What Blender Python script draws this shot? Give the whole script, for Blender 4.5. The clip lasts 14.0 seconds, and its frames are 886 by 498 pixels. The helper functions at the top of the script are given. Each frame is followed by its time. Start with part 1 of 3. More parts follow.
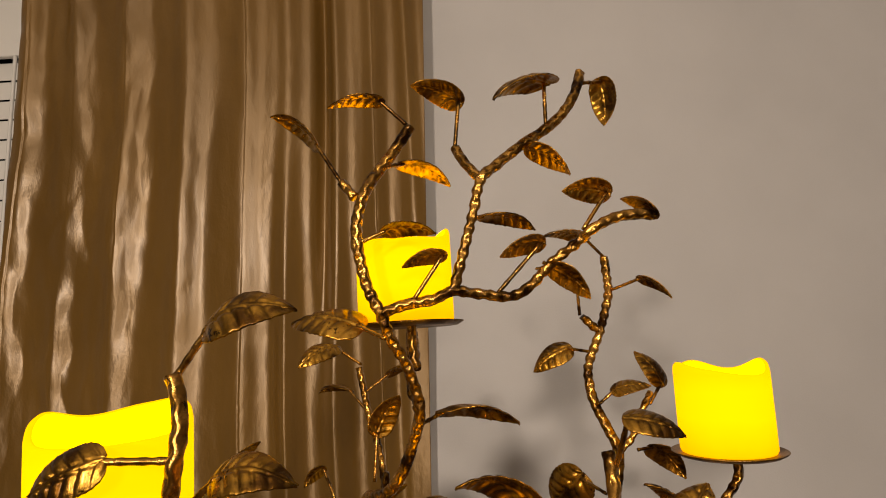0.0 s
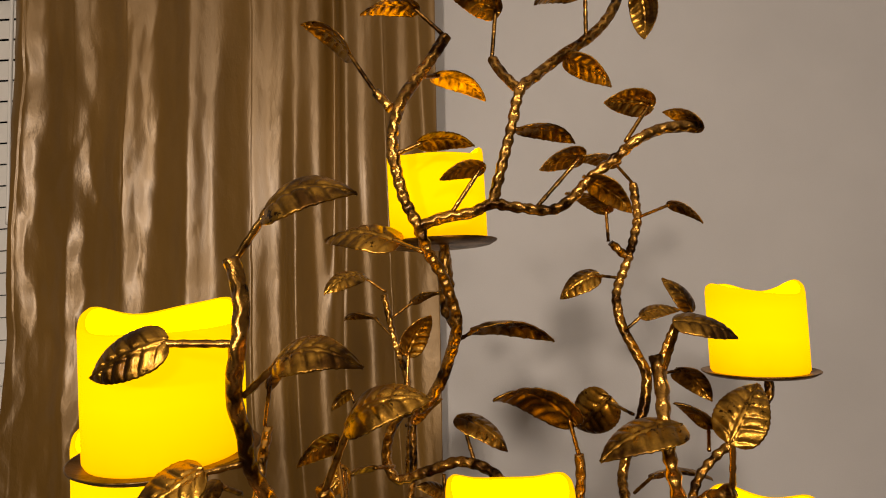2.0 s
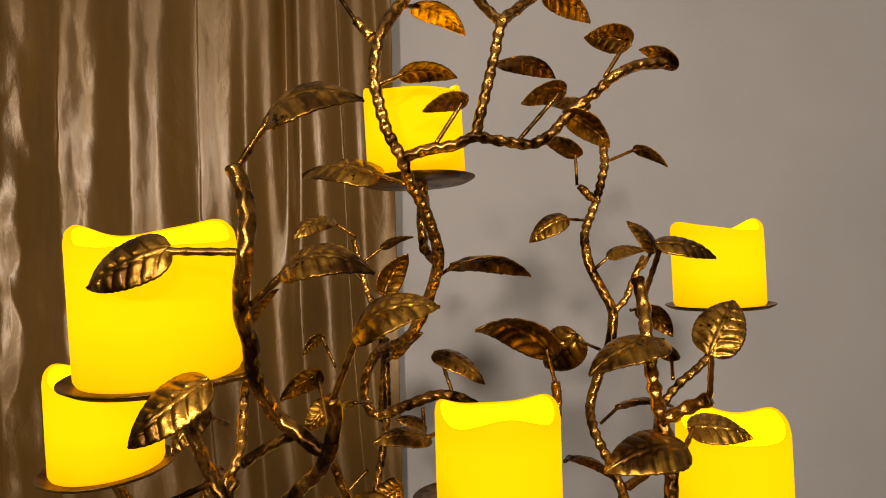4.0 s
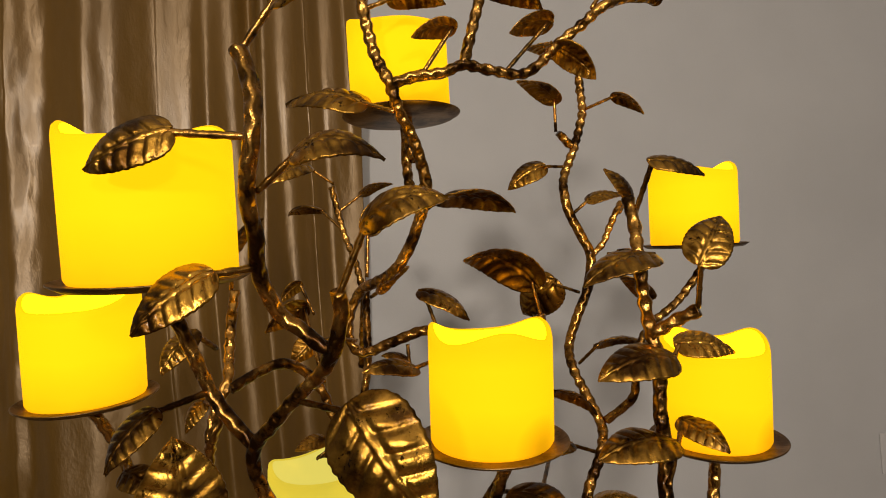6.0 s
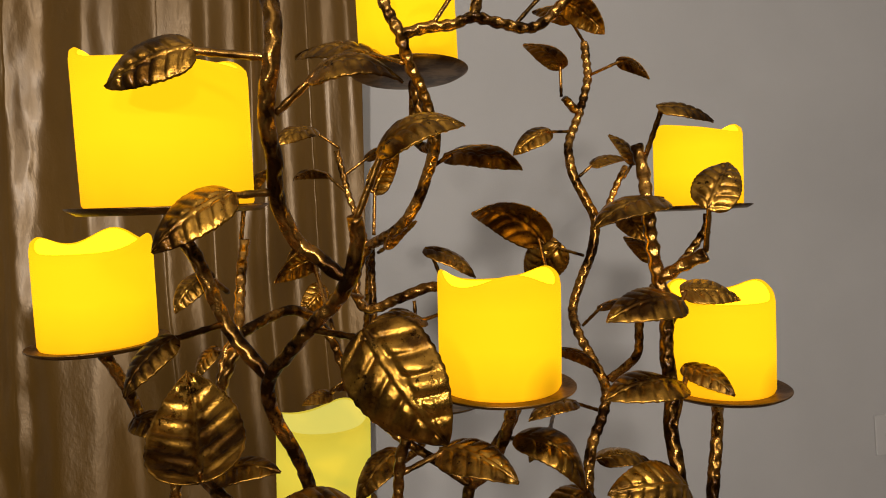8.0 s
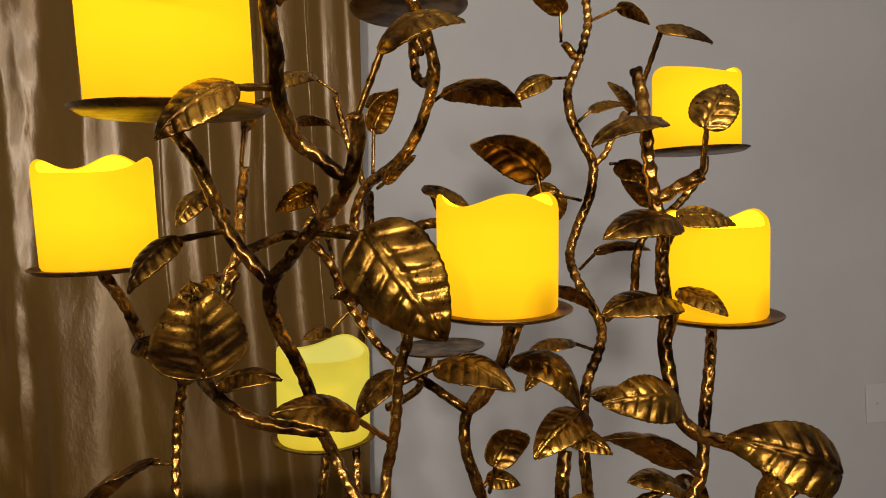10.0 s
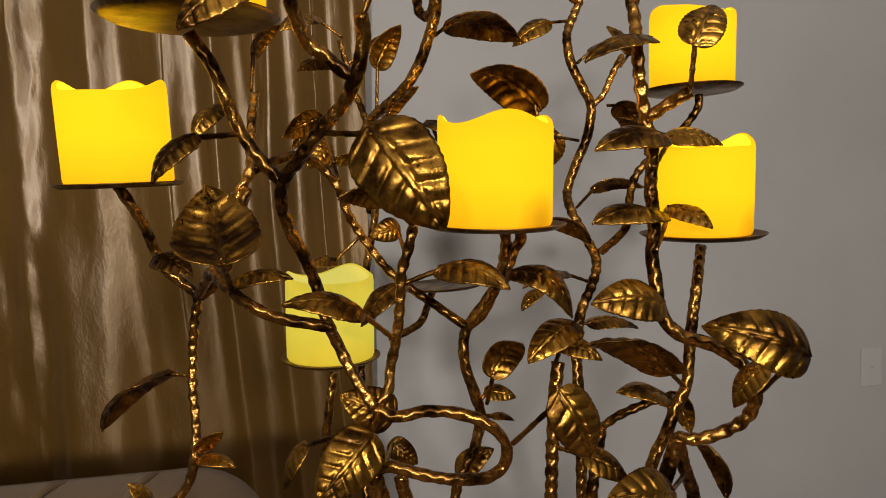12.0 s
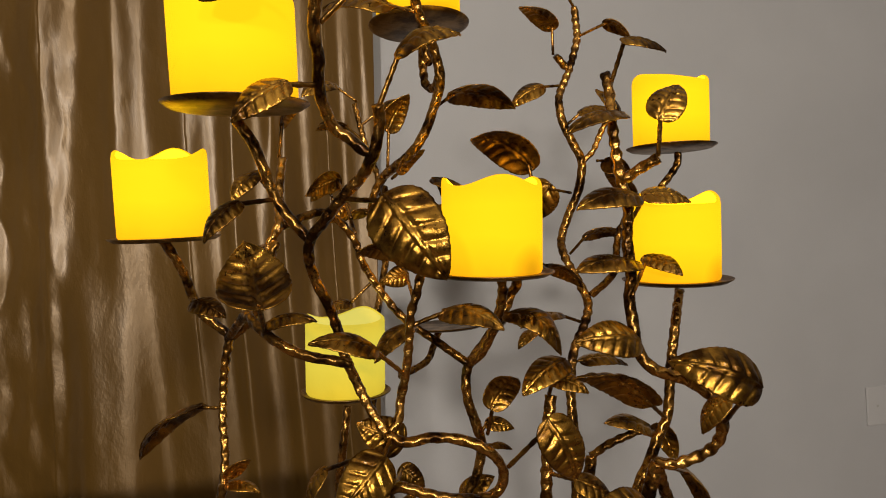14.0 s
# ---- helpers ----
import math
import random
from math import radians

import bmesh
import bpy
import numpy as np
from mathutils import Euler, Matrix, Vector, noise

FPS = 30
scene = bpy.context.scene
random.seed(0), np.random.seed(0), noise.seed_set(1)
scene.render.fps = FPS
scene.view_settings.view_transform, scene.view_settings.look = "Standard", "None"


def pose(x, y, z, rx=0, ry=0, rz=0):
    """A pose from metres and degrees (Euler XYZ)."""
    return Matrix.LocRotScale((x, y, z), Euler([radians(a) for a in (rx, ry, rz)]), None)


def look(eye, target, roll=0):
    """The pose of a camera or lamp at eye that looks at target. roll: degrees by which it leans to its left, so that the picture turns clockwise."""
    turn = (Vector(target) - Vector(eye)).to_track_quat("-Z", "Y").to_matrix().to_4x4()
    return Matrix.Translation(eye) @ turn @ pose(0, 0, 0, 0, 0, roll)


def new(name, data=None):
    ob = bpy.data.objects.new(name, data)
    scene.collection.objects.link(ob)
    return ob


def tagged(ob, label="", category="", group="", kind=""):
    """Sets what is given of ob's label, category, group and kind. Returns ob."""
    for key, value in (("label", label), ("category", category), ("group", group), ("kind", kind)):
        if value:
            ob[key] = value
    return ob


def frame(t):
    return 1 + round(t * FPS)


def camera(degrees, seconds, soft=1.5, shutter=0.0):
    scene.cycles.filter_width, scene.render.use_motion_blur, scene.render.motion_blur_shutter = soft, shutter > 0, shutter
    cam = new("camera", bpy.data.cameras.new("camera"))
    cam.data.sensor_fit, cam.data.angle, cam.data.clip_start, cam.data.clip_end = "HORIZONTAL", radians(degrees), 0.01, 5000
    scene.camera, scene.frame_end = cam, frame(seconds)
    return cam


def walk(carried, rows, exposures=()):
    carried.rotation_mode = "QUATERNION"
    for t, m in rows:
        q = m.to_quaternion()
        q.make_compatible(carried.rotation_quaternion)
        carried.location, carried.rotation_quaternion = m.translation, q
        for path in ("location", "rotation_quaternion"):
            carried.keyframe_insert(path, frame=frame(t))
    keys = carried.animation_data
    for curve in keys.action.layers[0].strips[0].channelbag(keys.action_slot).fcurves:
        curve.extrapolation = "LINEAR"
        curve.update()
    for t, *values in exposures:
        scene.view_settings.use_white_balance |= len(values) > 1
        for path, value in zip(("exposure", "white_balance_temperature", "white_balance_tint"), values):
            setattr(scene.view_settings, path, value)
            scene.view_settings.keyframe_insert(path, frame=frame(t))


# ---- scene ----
cam = camera(73.7, 14.0, soft=1.0)
METRES, EYE, TILT, LEAN, TURN = 0.27, 1.37, 10.5, 3.0, 0.0
ROWS = [
    (0, 0.0104, -0.0062, -0.0021, 0.221, 0.127, 0.591),
    (0.5, -0.0022, -0.008, -0.0265, 0.212, -0.754, 0.531),
    (1, -0.017, 0.0035, -0.0619, 0.394, -2.755, 0.535),
    (1.5, -0.0436, 0.0117, -0.0852, 0.538, -3.368, 0.468),
    (2, -0.0807, 0.0169, -0.1046, 0.306, -4.183, 0.402),
    (2.5, -0.1056, 0.0199, -0.126, -0.314, -5.411, 0.309),
    (3, -0.1312, 0.0125, -0.1419, -1.737, -6.352, 0.168),
    (5.5, -0.2116, 0.0018, -0.2817, -8.197, -8.381, -0.268),
    (6, -0.2363, 0.0008, -0.3161, -8.644, -8.93, -0.442),
    (6.5, -0.2596, 0.0014, -0.3389, -8.485, -9.426, -0.492),
    (7, -0.2605, -0.0051, -0.357, -8.564, -9.72, -0.577),
    (9.5, -0.2716, -0.0448, -0.4905, -9.05, -10.833, -1.162),
    (10, -0.2705, -0.0545, -0.5202, -8.984, -11.834, -1.192),
    (10.5, -0.2703, -0.0686, -0.5571, -8.928, -12.784, -1.364),
    (11, -0.2615, -0.0862, -0.6003, -8.87, -13.647, -1.486),
    (11.5, -0.2744, -0.1167, -0.6285, -8.713, -14.159, -1.459),
    (12, -0.2778, -0.1541, -0.6357, -8.661, -14.049, -1.296),
    (12.5, -0.2728, -0.1925, -0.6274, -8.642, -13.644, -1.039),
    (13, -0.2786, -0.2452, -0.6126, -8.452, -12.557, -0.98),
    (13.5, -0.285, -0.2812, -0.598, -8.223, -11.455, -0.903),
    (14, -0.2957, -0.3322, -0.5743, -7.992, -10.287, -0.907),
]
EXPOSURES = [(0.0, 0.03, 6850, 14), (3.0, -0.12, 6650, 14), (6.5, -0.18, 6150, 9), (9.5, -0.25, 5900, 9), (12.0, -0.25, 5850, 8), (14.0, -0.17, 5950, 8)]
walk(cam, [(t, pose(0, 0, EYE, TILT, LEAN, TURN) @ pose(METRES * x, METRES * y, METRES * z, 90 + pitch, roll, yaw)) for t, x, y, z, yaw, pitch, roll in ROWS], EXPOSURES)

# ---- world, lamps, exposure ----
world = bpy.data.worlds.new("room_dusk")
scene.world = world
world.use_nodes = True
world.node_tree.nodes["Background"].inputs[0].default_value = (0.05, 0.055, 0.07, 1)
world.node_tree.nodes["Background"].inputs[1].default_value = 0.1


def area_lamp(name, eye, target, size, watts, colour):
    data = bpy.data.lights.new(name, "AREA")
    data.shape, data.size, data.energy, data.color = "DISK", size, watts, colour
    ob = new(name, data)
    ob.matrix_world = look(eye, target)
    return ob


area_lamp("room_lamp", (-0.64, -1.60, 1.69), (0.0, 1.0, 1.40), 0.13, 34, (1.0, 0.86, 0.70))
area_lamp("second_lamp", (0.38, -1.8, 1.80), (0.3, 1.5, 1.2), 0.22, 26, (1.0, 0.86, 0.70))


# ---- materials ----
def material(name):
    mat = bpy.data.materials.new(name)
    mat.use_nodes = True
    nodes, links = mat.node_tree.nodes, mat.node_tree.links
    return mat, nodes, links, nodes["Principled BSDF"]


def noise_node(nodes, links, scale, detail=4.0, rough=0.55, stretch=None, space="Object"):
    co = nodes.new("ShaderNodeTexCoord")
    n = nodes.new("ShaderNodeTexNoise")
    n.inputs["Scale"].default_value, n.inputs["Detail"].default_value, n.inputs["Roughness"].default_value = scale, detail, rough
    if stretch:
        mp = nodes.new("ShaderNodeMapping")
        mp.inputs["Scale"].default_value = stretch
        links.new(co.outputs[space], mp.inputs[0])
        links.new(mp.outputs[0], n.inputs["Vector"])
    else:
        links.new(co.outputs[space], n.inputs["Vector"])
    return n


def ramp(nodes, links, source, stops):
    r = nodes.new("ShaderNodeValToRGB")
    while len(r.color_ramp.elements) < len(stops):
        r.color_ramp.elements.new(0.5)
    for e, (pos, col) in zip(r.color_ramp.elements, stops):
        e.position, e.color = pos, (*col, 1) if len(col) == 3 else col
    links.new(source, r.inputs[0])
    return r


def bump(nodes, links, shader, source, strength, distance, after=None):
    b = nodes.new("ShaderNodeBump")
    b.inputs["Strength"].default_value, b.inputs["Distance"].default_value = strength, distance
    links.new(source, b.inputs["Height"])
    if after:
        links.new(after.outputs[0], b.inputs["Normal"])
    links.new(b.outputs[0], shader.inputs["Normal"])
    return b


def gold(name, bright, dark, rough, grit_depth):
    """Antique gold leaf on iron: burnished, browned in random patches, with clustered black specks where it has flaked.
    """
    mat, nodes, links, sh = material(name)
    big = noise_node(nodes, links, 45, 5, 0.6)
    small = noise_node(nodes, links, 480, 4, 0.65)
    base = ramp(nodes, links, big.outputs[0], [(0.40, dark), (0.56, bright), (0.72, tuple(min(1, c * 1.2) for c in bright))])
    cluster = noise_node(nodes, links, 85, 3, 0.6)
    both = nodes.new("ShaderNodeMath")
    both.operation = "MULTIPLY_ADD"
    links.new(cluster.outputs[0], both.inputs[0])
    both.inputs[1].default_value = 0.9
    links.new(small.outputs[0], both.inputs[2])
    spots = ramp(nodes, links, both.outputs[0], [(0.70, (0.06, 0.045, 0.03)), (0.77, (1, 1, 1))])
    mix = nodes.new("ShaderNodeMix")
    mix.data_type, mix.blend_type = "RGBA", "MULTIPLY"
    mix.inputs[0].default_value = 0.95
    links.new(base.outputs[0], mix.inputs[6])
    links.new(spots.outputs[0], mix.inputs[7])
    links.new(mix.outputs[2], sh.inputs["Base Color"])
    rr = ramp(nodes, links, big.outputs[0], [(0.3, (rough + 0.16,) * 3), (0.65, (rough,) * 3)])
    links.new(rr.outputs[0], sh.inputs["Roughness"])
    sh.inputs["Metallic"].default_value = 1.0
    sh.inputs["Coat Weight"].default_value, sh.inputs["Coat Roughness"].default_value = 0.10, 0.14
    grit = noise_node(nodes, links, 210, 3, 0.6)
    b = bump(nodes, links, sh, small.outputs[0], 0.25, 0.0005)
    c = bump(nodes, links, sh, grit.outputs[0], 0.30, grit_depth, b)
    bump(nodes, links, sh, both.outputs[0], 0.20, 0.0006, c)
    return mat


# rod and leaf browns are deepened to stand in for reflections of a dark room
GOLD_ROD = gold("antique_gold_rod", (0.45, 0.228, 0.044), (0.034, 0.014, 0.003), 0.22, 0.0012)
GOLD_LEAF = gold("antique_gold_leaf", (0.43, 0.222, 0.030), (0.066, 0.028, 0.004), 0.25, 0.0004)
GOLD_PAN = gold("dark_bronze_pan", (0.25, 0.145, 0.045), (0.08, 0.042, 0.012), 0.36, 0.0005)


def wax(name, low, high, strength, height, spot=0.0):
    """Ivory wax with the glow of an unbuilt inner lamp painted as emission: most in the middle, less towards its foot.
    """
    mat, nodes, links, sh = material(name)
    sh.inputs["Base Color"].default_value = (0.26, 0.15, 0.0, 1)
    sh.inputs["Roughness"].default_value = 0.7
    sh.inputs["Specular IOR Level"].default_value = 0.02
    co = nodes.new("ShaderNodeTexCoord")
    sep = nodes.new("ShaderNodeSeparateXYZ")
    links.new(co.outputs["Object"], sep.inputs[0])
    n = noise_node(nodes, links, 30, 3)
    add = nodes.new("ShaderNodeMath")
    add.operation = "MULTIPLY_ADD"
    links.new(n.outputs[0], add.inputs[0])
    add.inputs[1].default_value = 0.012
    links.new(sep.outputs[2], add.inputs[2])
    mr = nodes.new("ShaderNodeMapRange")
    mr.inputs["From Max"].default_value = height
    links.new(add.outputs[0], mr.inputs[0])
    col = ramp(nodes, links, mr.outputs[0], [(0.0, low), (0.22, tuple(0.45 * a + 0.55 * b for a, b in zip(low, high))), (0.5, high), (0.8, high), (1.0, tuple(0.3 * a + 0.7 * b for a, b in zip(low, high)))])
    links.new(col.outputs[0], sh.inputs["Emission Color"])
    # dims the emission near the foot for the shadow of the inner lamp's base
    if spot:
        dist = nodes.new("ShaderNodeVectorMath")
        dist.operation = "DISTANCE"
        dist.inputs[1].default_value = (0.022, -0.031, 0.003)
        links.new(co.outputs["Object"], dist.inputs[0])
        fade = nodes.new("ShaderNodeMapRange")
        fade.inputs["From Min"].default_value, fade.inputs["From Max"].default_value = 0.004, 0.019
        fade.inputs["To Min"].default_value, fade.inputs["To Max"].default_value = strength * (1 - spot), strength
        links.new(dist.outputs["Value"], fade.inputs[0])
        links.new(fade.outputs[0], sh.inputs["Emission Strength"])
    else:
        sh.inputs["Emission Strength"].default_value = strength
    return mat


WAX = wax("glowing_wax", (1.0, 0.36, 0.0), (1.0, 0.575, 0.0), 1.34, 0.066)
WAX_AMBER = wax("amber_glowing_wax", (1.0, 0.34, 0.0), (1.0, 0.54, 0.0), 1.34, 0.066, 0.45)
# the hollows' stronger glow is put into emission; it also lights leaves close by
WAX_HOLLOW = wax("brightly_glowing_hollow_wax", (1.0, 0.56, 0.0), (1.0, 0.56, 0.0), 5.0, 0.064)
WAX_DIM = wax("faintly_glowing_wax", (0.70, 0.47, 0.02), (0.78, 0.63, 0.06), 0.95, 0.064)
WAX_DIM_HOLLOW = wax("faintly_glowing_hollow_wax", (0.78, 0.67, 0.12), (0.78, 0.67, 0.12), 1.0, 0.064)


def paint(name, colour, rough, grain, depth, mottled=0.06):
    mat, nodes, links, sh = material(name)
    n = noise_node(nodes, links, 2.2, 4)
    lo, hi = (tuple(c * (1 - mottled) for c in colour), tuple(min(1, c * (1 + mottled)) for c in colour))
    links.new(ramp(nodes, links, n.outputs[0], [(0.3, lo), (0.7, hi)]).outputs[0], sh.inputs["Base Color"])
    sh.inputs["Roughness"].default_value = rough
    g = noise_node(nodes, links, grain, 3)
    bump(nodes, links, sh, g.outputs[0], 0.25, depth)
    return mat


WALL = paint("grey_beige_wall_paint", (0.525, 0.518, 0.520), 0.75, 240, 0.0012)
CEILING = paint("white_ceiling_paint", (0.75, 0.74, 0.72), 0.8, 160, 0.001)
TRIM = paint("white_trim_paint", (0.74, 0.72, 0.68), 0.4, 60, 0.0004)
BLIND = paint("white_blind", (0.72, 0.71, 0.68), 0.45, 90, 0.0003)
PLATE = paint("painted_plate", (0.60, 0.59, 0.587), 0.5, 90, 0.0001)
NIGHT = paint("dark_window_pane", (0.02, 0.022, 0.03), 0.08, 10, 0.0001)
CORD = paint("blind_cord", (0.5, 0.49, 0.46), 0.8, 300, 0.0003)
WOODFLOOR = paint("brown_floor", (0.16, 0.10, 0.06), 0.4, 40, 0.0005, 0.25)
DARKWOOD = paint("dark_wooden_foot", (0.06, 0.035, 0.02), 0.4, 80, 0.0005, 0.25)


def satin():
    """Bronze-brown satin: its gloss spreads along the hanging threads; slubs and fine creases."""
    mat, nodes, links, sh = material("bronze_satin")
    n = noise_node(nodes, links, 5, 4, 0.6, (1.0, 1.0, 0.35))
    links.new(ramp(nodes, links, n.outputs[0], [(0.3, (0.146, 0.075, 0.012)), (0.7, (0.205, 0.108, 0.020))]).outputs[0], sh.inputs["Base Color"])
    slub = noise_node(nodes, links, 60, 4, 0.7, (1.0, 1.0, 6.0))
    links.new(ramp(nodes, links, slub.outputs[0], [(0.3, (0.36,) * 3), (0.7, (0.44,) * 3)]).outputs[0], sh.inputs["Roughness"])
    sh.inputs["Metallic"].default_value = 0.25
    sh.inputs["Coat Weight"].default_value, sh.inputs["Coat Roughness"].default_value = 0.36, 0.28
    sh.inputs["Specular IOR Level"].default_value = 0.8
    sh.inputs["Specular Tint"].default_value = (1.0, 0.94, 0.80, 1)
    sh.inputs["Anisotropic"].default_value = 0.6
    thread = nodes.new("ShaderNodeCombineXYZ")
    thread.inputs[2].default_value = 1.0
    links.new(thread.outputs[0], sh.inputs["Tangent"])
    crease = noise_node(nodes, links, 8, 5, 0.62, (1.3, 1.0, 0.7))
    b = bump(nodes, links, sh, slub.outputs[0], 0.10, 0.001)
    bump(nodes, links, sh, crease.outputs[0], 0.22, 0.02, b)
    return mat


SATIN = satin()


def woven(name, colour):
    mat, nodes, links, sh = material(name)
    n = noise_node(nodes, links, 9, 4)
    links.new(ramp(nodes, links, n.outputs[0], [(0.3, tuple(c * 0.86 for c in colour)), (0.7, colour)]).outputs[0], sh.inputs["Base Color"])
    sh.inputs["Roughness"].default_value = 0.85
    sh.inputs["Sheen Weight"].default_value = 0.1
    w = noise_node(nodes, links, 600, 2)
    bump(nodes, links, sh, w.outputs[0], 0.4, 0.001)
    return mat


LINEN = woven("beige_upholstery", (0.150, 0.092, 0.040))


# ---- building helpers ----
def part(name, bm, mat, parent=None, label="", smooth=False):
    me = bpy.data.meshes.new(name)
    bm.normal_update()
    bm.to_mesh(me)
    bm.free()
    me.materials.append(mat)
    if smooth:
        for p in me.polygons:
            p.use_smooth = True
    ob = new(name, me)
    ob.parent = parent
    if label:
        ob["label"] = label
    return ob


def box(x0, x1, y0, y1, z0, z1, bevel=0.0, segments=2):
    bm = bmesh.new()
    bmesh.ops.create_cube(bm, size=1)
    bmesh.ops.transform(bm, matrix=Matrix.LocRotScale(((x0 + x1) / 2, (y0 + y1) / 2, (z0 + z1) / 2), None, (x1 - x0, y1 - y0, z1 - z0)), verts=bm.verts)
    if bevel:
        bmesh.ops.bevel(bm, geom=bm.edges[:], offset=bevel, segments=segments, profile=0.5, affect="EDGES")
    return bm


def lathe(profile, steps=48, wave=None):
    """Turn (radius, height) pairs about z. wave(angle, k) shifts the height of ring k."""
    bm = bmesh.new()
    rings = []
    for k, (r, z) in enumerate(profile):
        if r < 1e-6:
            rings.append([bm.verts.new((0, 0, z + (wave(0, k) if wave else 0)))])
        else:
            rings.append([bm.verts.new((r * math.cos(a), r * math.sin(a), z + (wave(a, k) if wave else 0))) for a in (2 * math.pi * i / steps for i in range(steps))])
    for lo, hi in zip(rings, rings[1:]):
        for i in range(steps):
            j = (i + 1) % steps
            if len(lo) == 1:
                bm.faces.new((lo[0], hi[j], hi[i]))
            elif len(hi) == 1:
                bm.faces.new((lo[i], lo[j], hi[0]))
            else:
                bm.faces.new((lo[i], lo[j], hi[j], hi[i]))
    bmesh.ops.recalc_face_normals(bm, faces=bm.faces[:])
    return bm


def smooth_line(points, step):
    """A Catmull-Rom line through the points, cut into even steps."""
    p = [Vector(q) for q in points]
    p = [p[0] * 2 - p[1], *p, p[-1] * 2 - p[-2]]
    dense = []
    for a, b, c, d in zip(p, p[1:], p[2:], p[3:]):
        for i in range(12):
            t = i / 12
            dense.append(0.5 * (2 * b + (c - a) * t + (2 * a - 5 * b + 4 * c - d) * t * t + (3 * b - a - 3 * c + d) * t ** 3))
    dense.append(p[-2])
    out, gone = [dense[0]], 0.0
    for a, b in zip(dense, dense[1:]):
        length = (b - a).length
        while gone + length >= step:
            a = a + (b - a) * ((step - gone) / length)
            length = (b - a).length
            out.append(a)
            gone = 0.0
        gone += length
    if (out[-1] - dense[-1]).length > step * 0.3:
        out.append(dense[-1])
    return out


def sweep(line, radius, sides=8):
    """A tube along a line; radius(distance, angle)."""
    bm = bmesh.new()
    side, rings, gone = None, [], 0.0
    for i, q in enumerate(line):
        way = (line[min(i + 1, len(line) - 1)] - line[max(i - 1, 0)]).normalized()
        if side is None:
            side = way.orthogonal().normalized()
        side = (side - way * side.dot(way)).normalized()
        other = way.cross(side)
        if i:
            gone += (q - line[i - 1]).length
        ring = []
        for k in range(sides):
            a = 2 * math.pi * k / sides
            ring.append(bm.verts.new(q + (side * math.cos(a) + other * math.sin(a)) * radius(gone, a)))
        rings.append(ring)
    for lo, hi in zip(rings, rings[1:]):
        for k in range(sides):
            j = (k + 1) % sides
            bm.faces.new((lo[k], lo[j], hi[j], hi[k]))
    bm.faces.new(rings[0][::-1])
    bm.faces.new(rings[-1])
    return bm


# ---- the room ----
def structure(name, bm, mat, label):
    return tagged(part(name, bm, mat), label, name.split("_")[0], kind="structure")


WALL_Y = 1.50
X0, X1, Y0, TOP = -3.2, 3.4, -5.3, 2.66
WX0, WX1, WZ0, WZ1 = -1.98, -1.045, 0.90, 2.44
bm = bmesh.new()
for x0, x1, z0, z1 in ((X0, WX0, 0, TOP), (WX1, X1, 0, TOP), (WX0, WX1, 0, WZ0), (WX0, WX1, WZ1, TOP)):
    piece = box(x0, x1, WALL_Y, WALL_Y + 0.14, z0, z1)
    me = bpy.data.meshes.new("piece")
    piece.to_mesh(me)
    piece.free()
    bm.from_mesh(me)
    bpy.data.meshes.remove(me)
structure("wall_north", bm, WALL, "smooth grey-beige painted wall behind the candelabra")
structure("wall_west", box(X0 - 0.14, X0, Y0, WALL_Y + 0.14, 0, TOP), WALL, "plain grey-beige painted side wall")
structure("wall_east", box(X1, X1 + 0.14, Y0, WALL_Y + 0.14, 0, TOP), WALL, "plain grey-beige painted side wall")
structure("wall_south", box(X0 - 0.14, X1 + 0.14, Y0 - 0.14, Y0, 0, TOP), WALL, "plain grey-beige painted rear wall")
structure("floor", box(X0 - 0.14, X1 + 0.14, Y0 - 0.14, WALL_Y + 0.14, -0.1, 0), WOODFLOOR, "plain brown floor")
structure("ceiling", box(X0 - 0.14, X1 + 0.14, Y0 - 0.14, WALL_Y + 0.14, TOP, TOP + 0.1), CEILING, "plain white ceiling")

# window with its blind
window = tagged(new("window_1"), "white-framed window with a closed white blind at night", "window", kind="structure")
window.location = (0, 0, 0)
part("window_frame", box(WX1 - 0.045, WX1, WALL_Y + 0.06, WALL_Y + 0.12, WZ0, WZ1, 0.004), TRIM, window)
part("window_frame", box(WX0, WX0 + 0.045, WALL_Y + 0.06, WALL_Y + 0.12, WZ0, WZ1, 0.004), TRIM, window)
part("window_frame", box(WX0 + 0.045, WX1 - 0.045, WALL_Y + 0.06, WALL_Y + 0.12, WZ1 - 0.045, WZ1, 0.004), TRIM, window)
part("window_sill", box(WX0, WX1, WALL_Y - 0.03, WALL_Y + 0.12, WZ0 - 0.03, WZ0, 0.004), TRIM, window)
part("pane", box(WX0 + 0.045, WX1 - 0.045, WALL_Y + 0.10, WALL_Y + 0.106, WZ0, WZ1 - 0.045), NIGHT, window)

blind = tagged(new("window_blind"), "white horizontal-slat window blind, lowered and closed", "blind")
blind.location = (0, 0, 0)
part("valance", box(WX0 + 0.01, WX1 - 0.004, WALL_Y - 0.012, WALL_Y + 0.008, 2.262, 2.435, 0.004), BLIND, blind)
part("valance_lip", box(WX0 + 0.01, WX1 - 0.004, WALL_Y - 0.020, WALL_Y - 0.0125, 2.256, 2.300, 0.003), BLIND, blind)
slat_bm = box(WX0 + 0.02, WX1 - 0.018, -0.0014, 0.0014, -0.0281, 0.0281, 0.001, 1)
bmesh.ops.rotate(slat_bm, cent=(0, 0, 0), matrix=Matrix.Rotation(radians(-8), 3, "X"), verts=slat_bm.verts)
slat = part("slat", slat_bm, BLIND, blind)
slat.location = (0, WALL_Y + 0.028, 2.236)
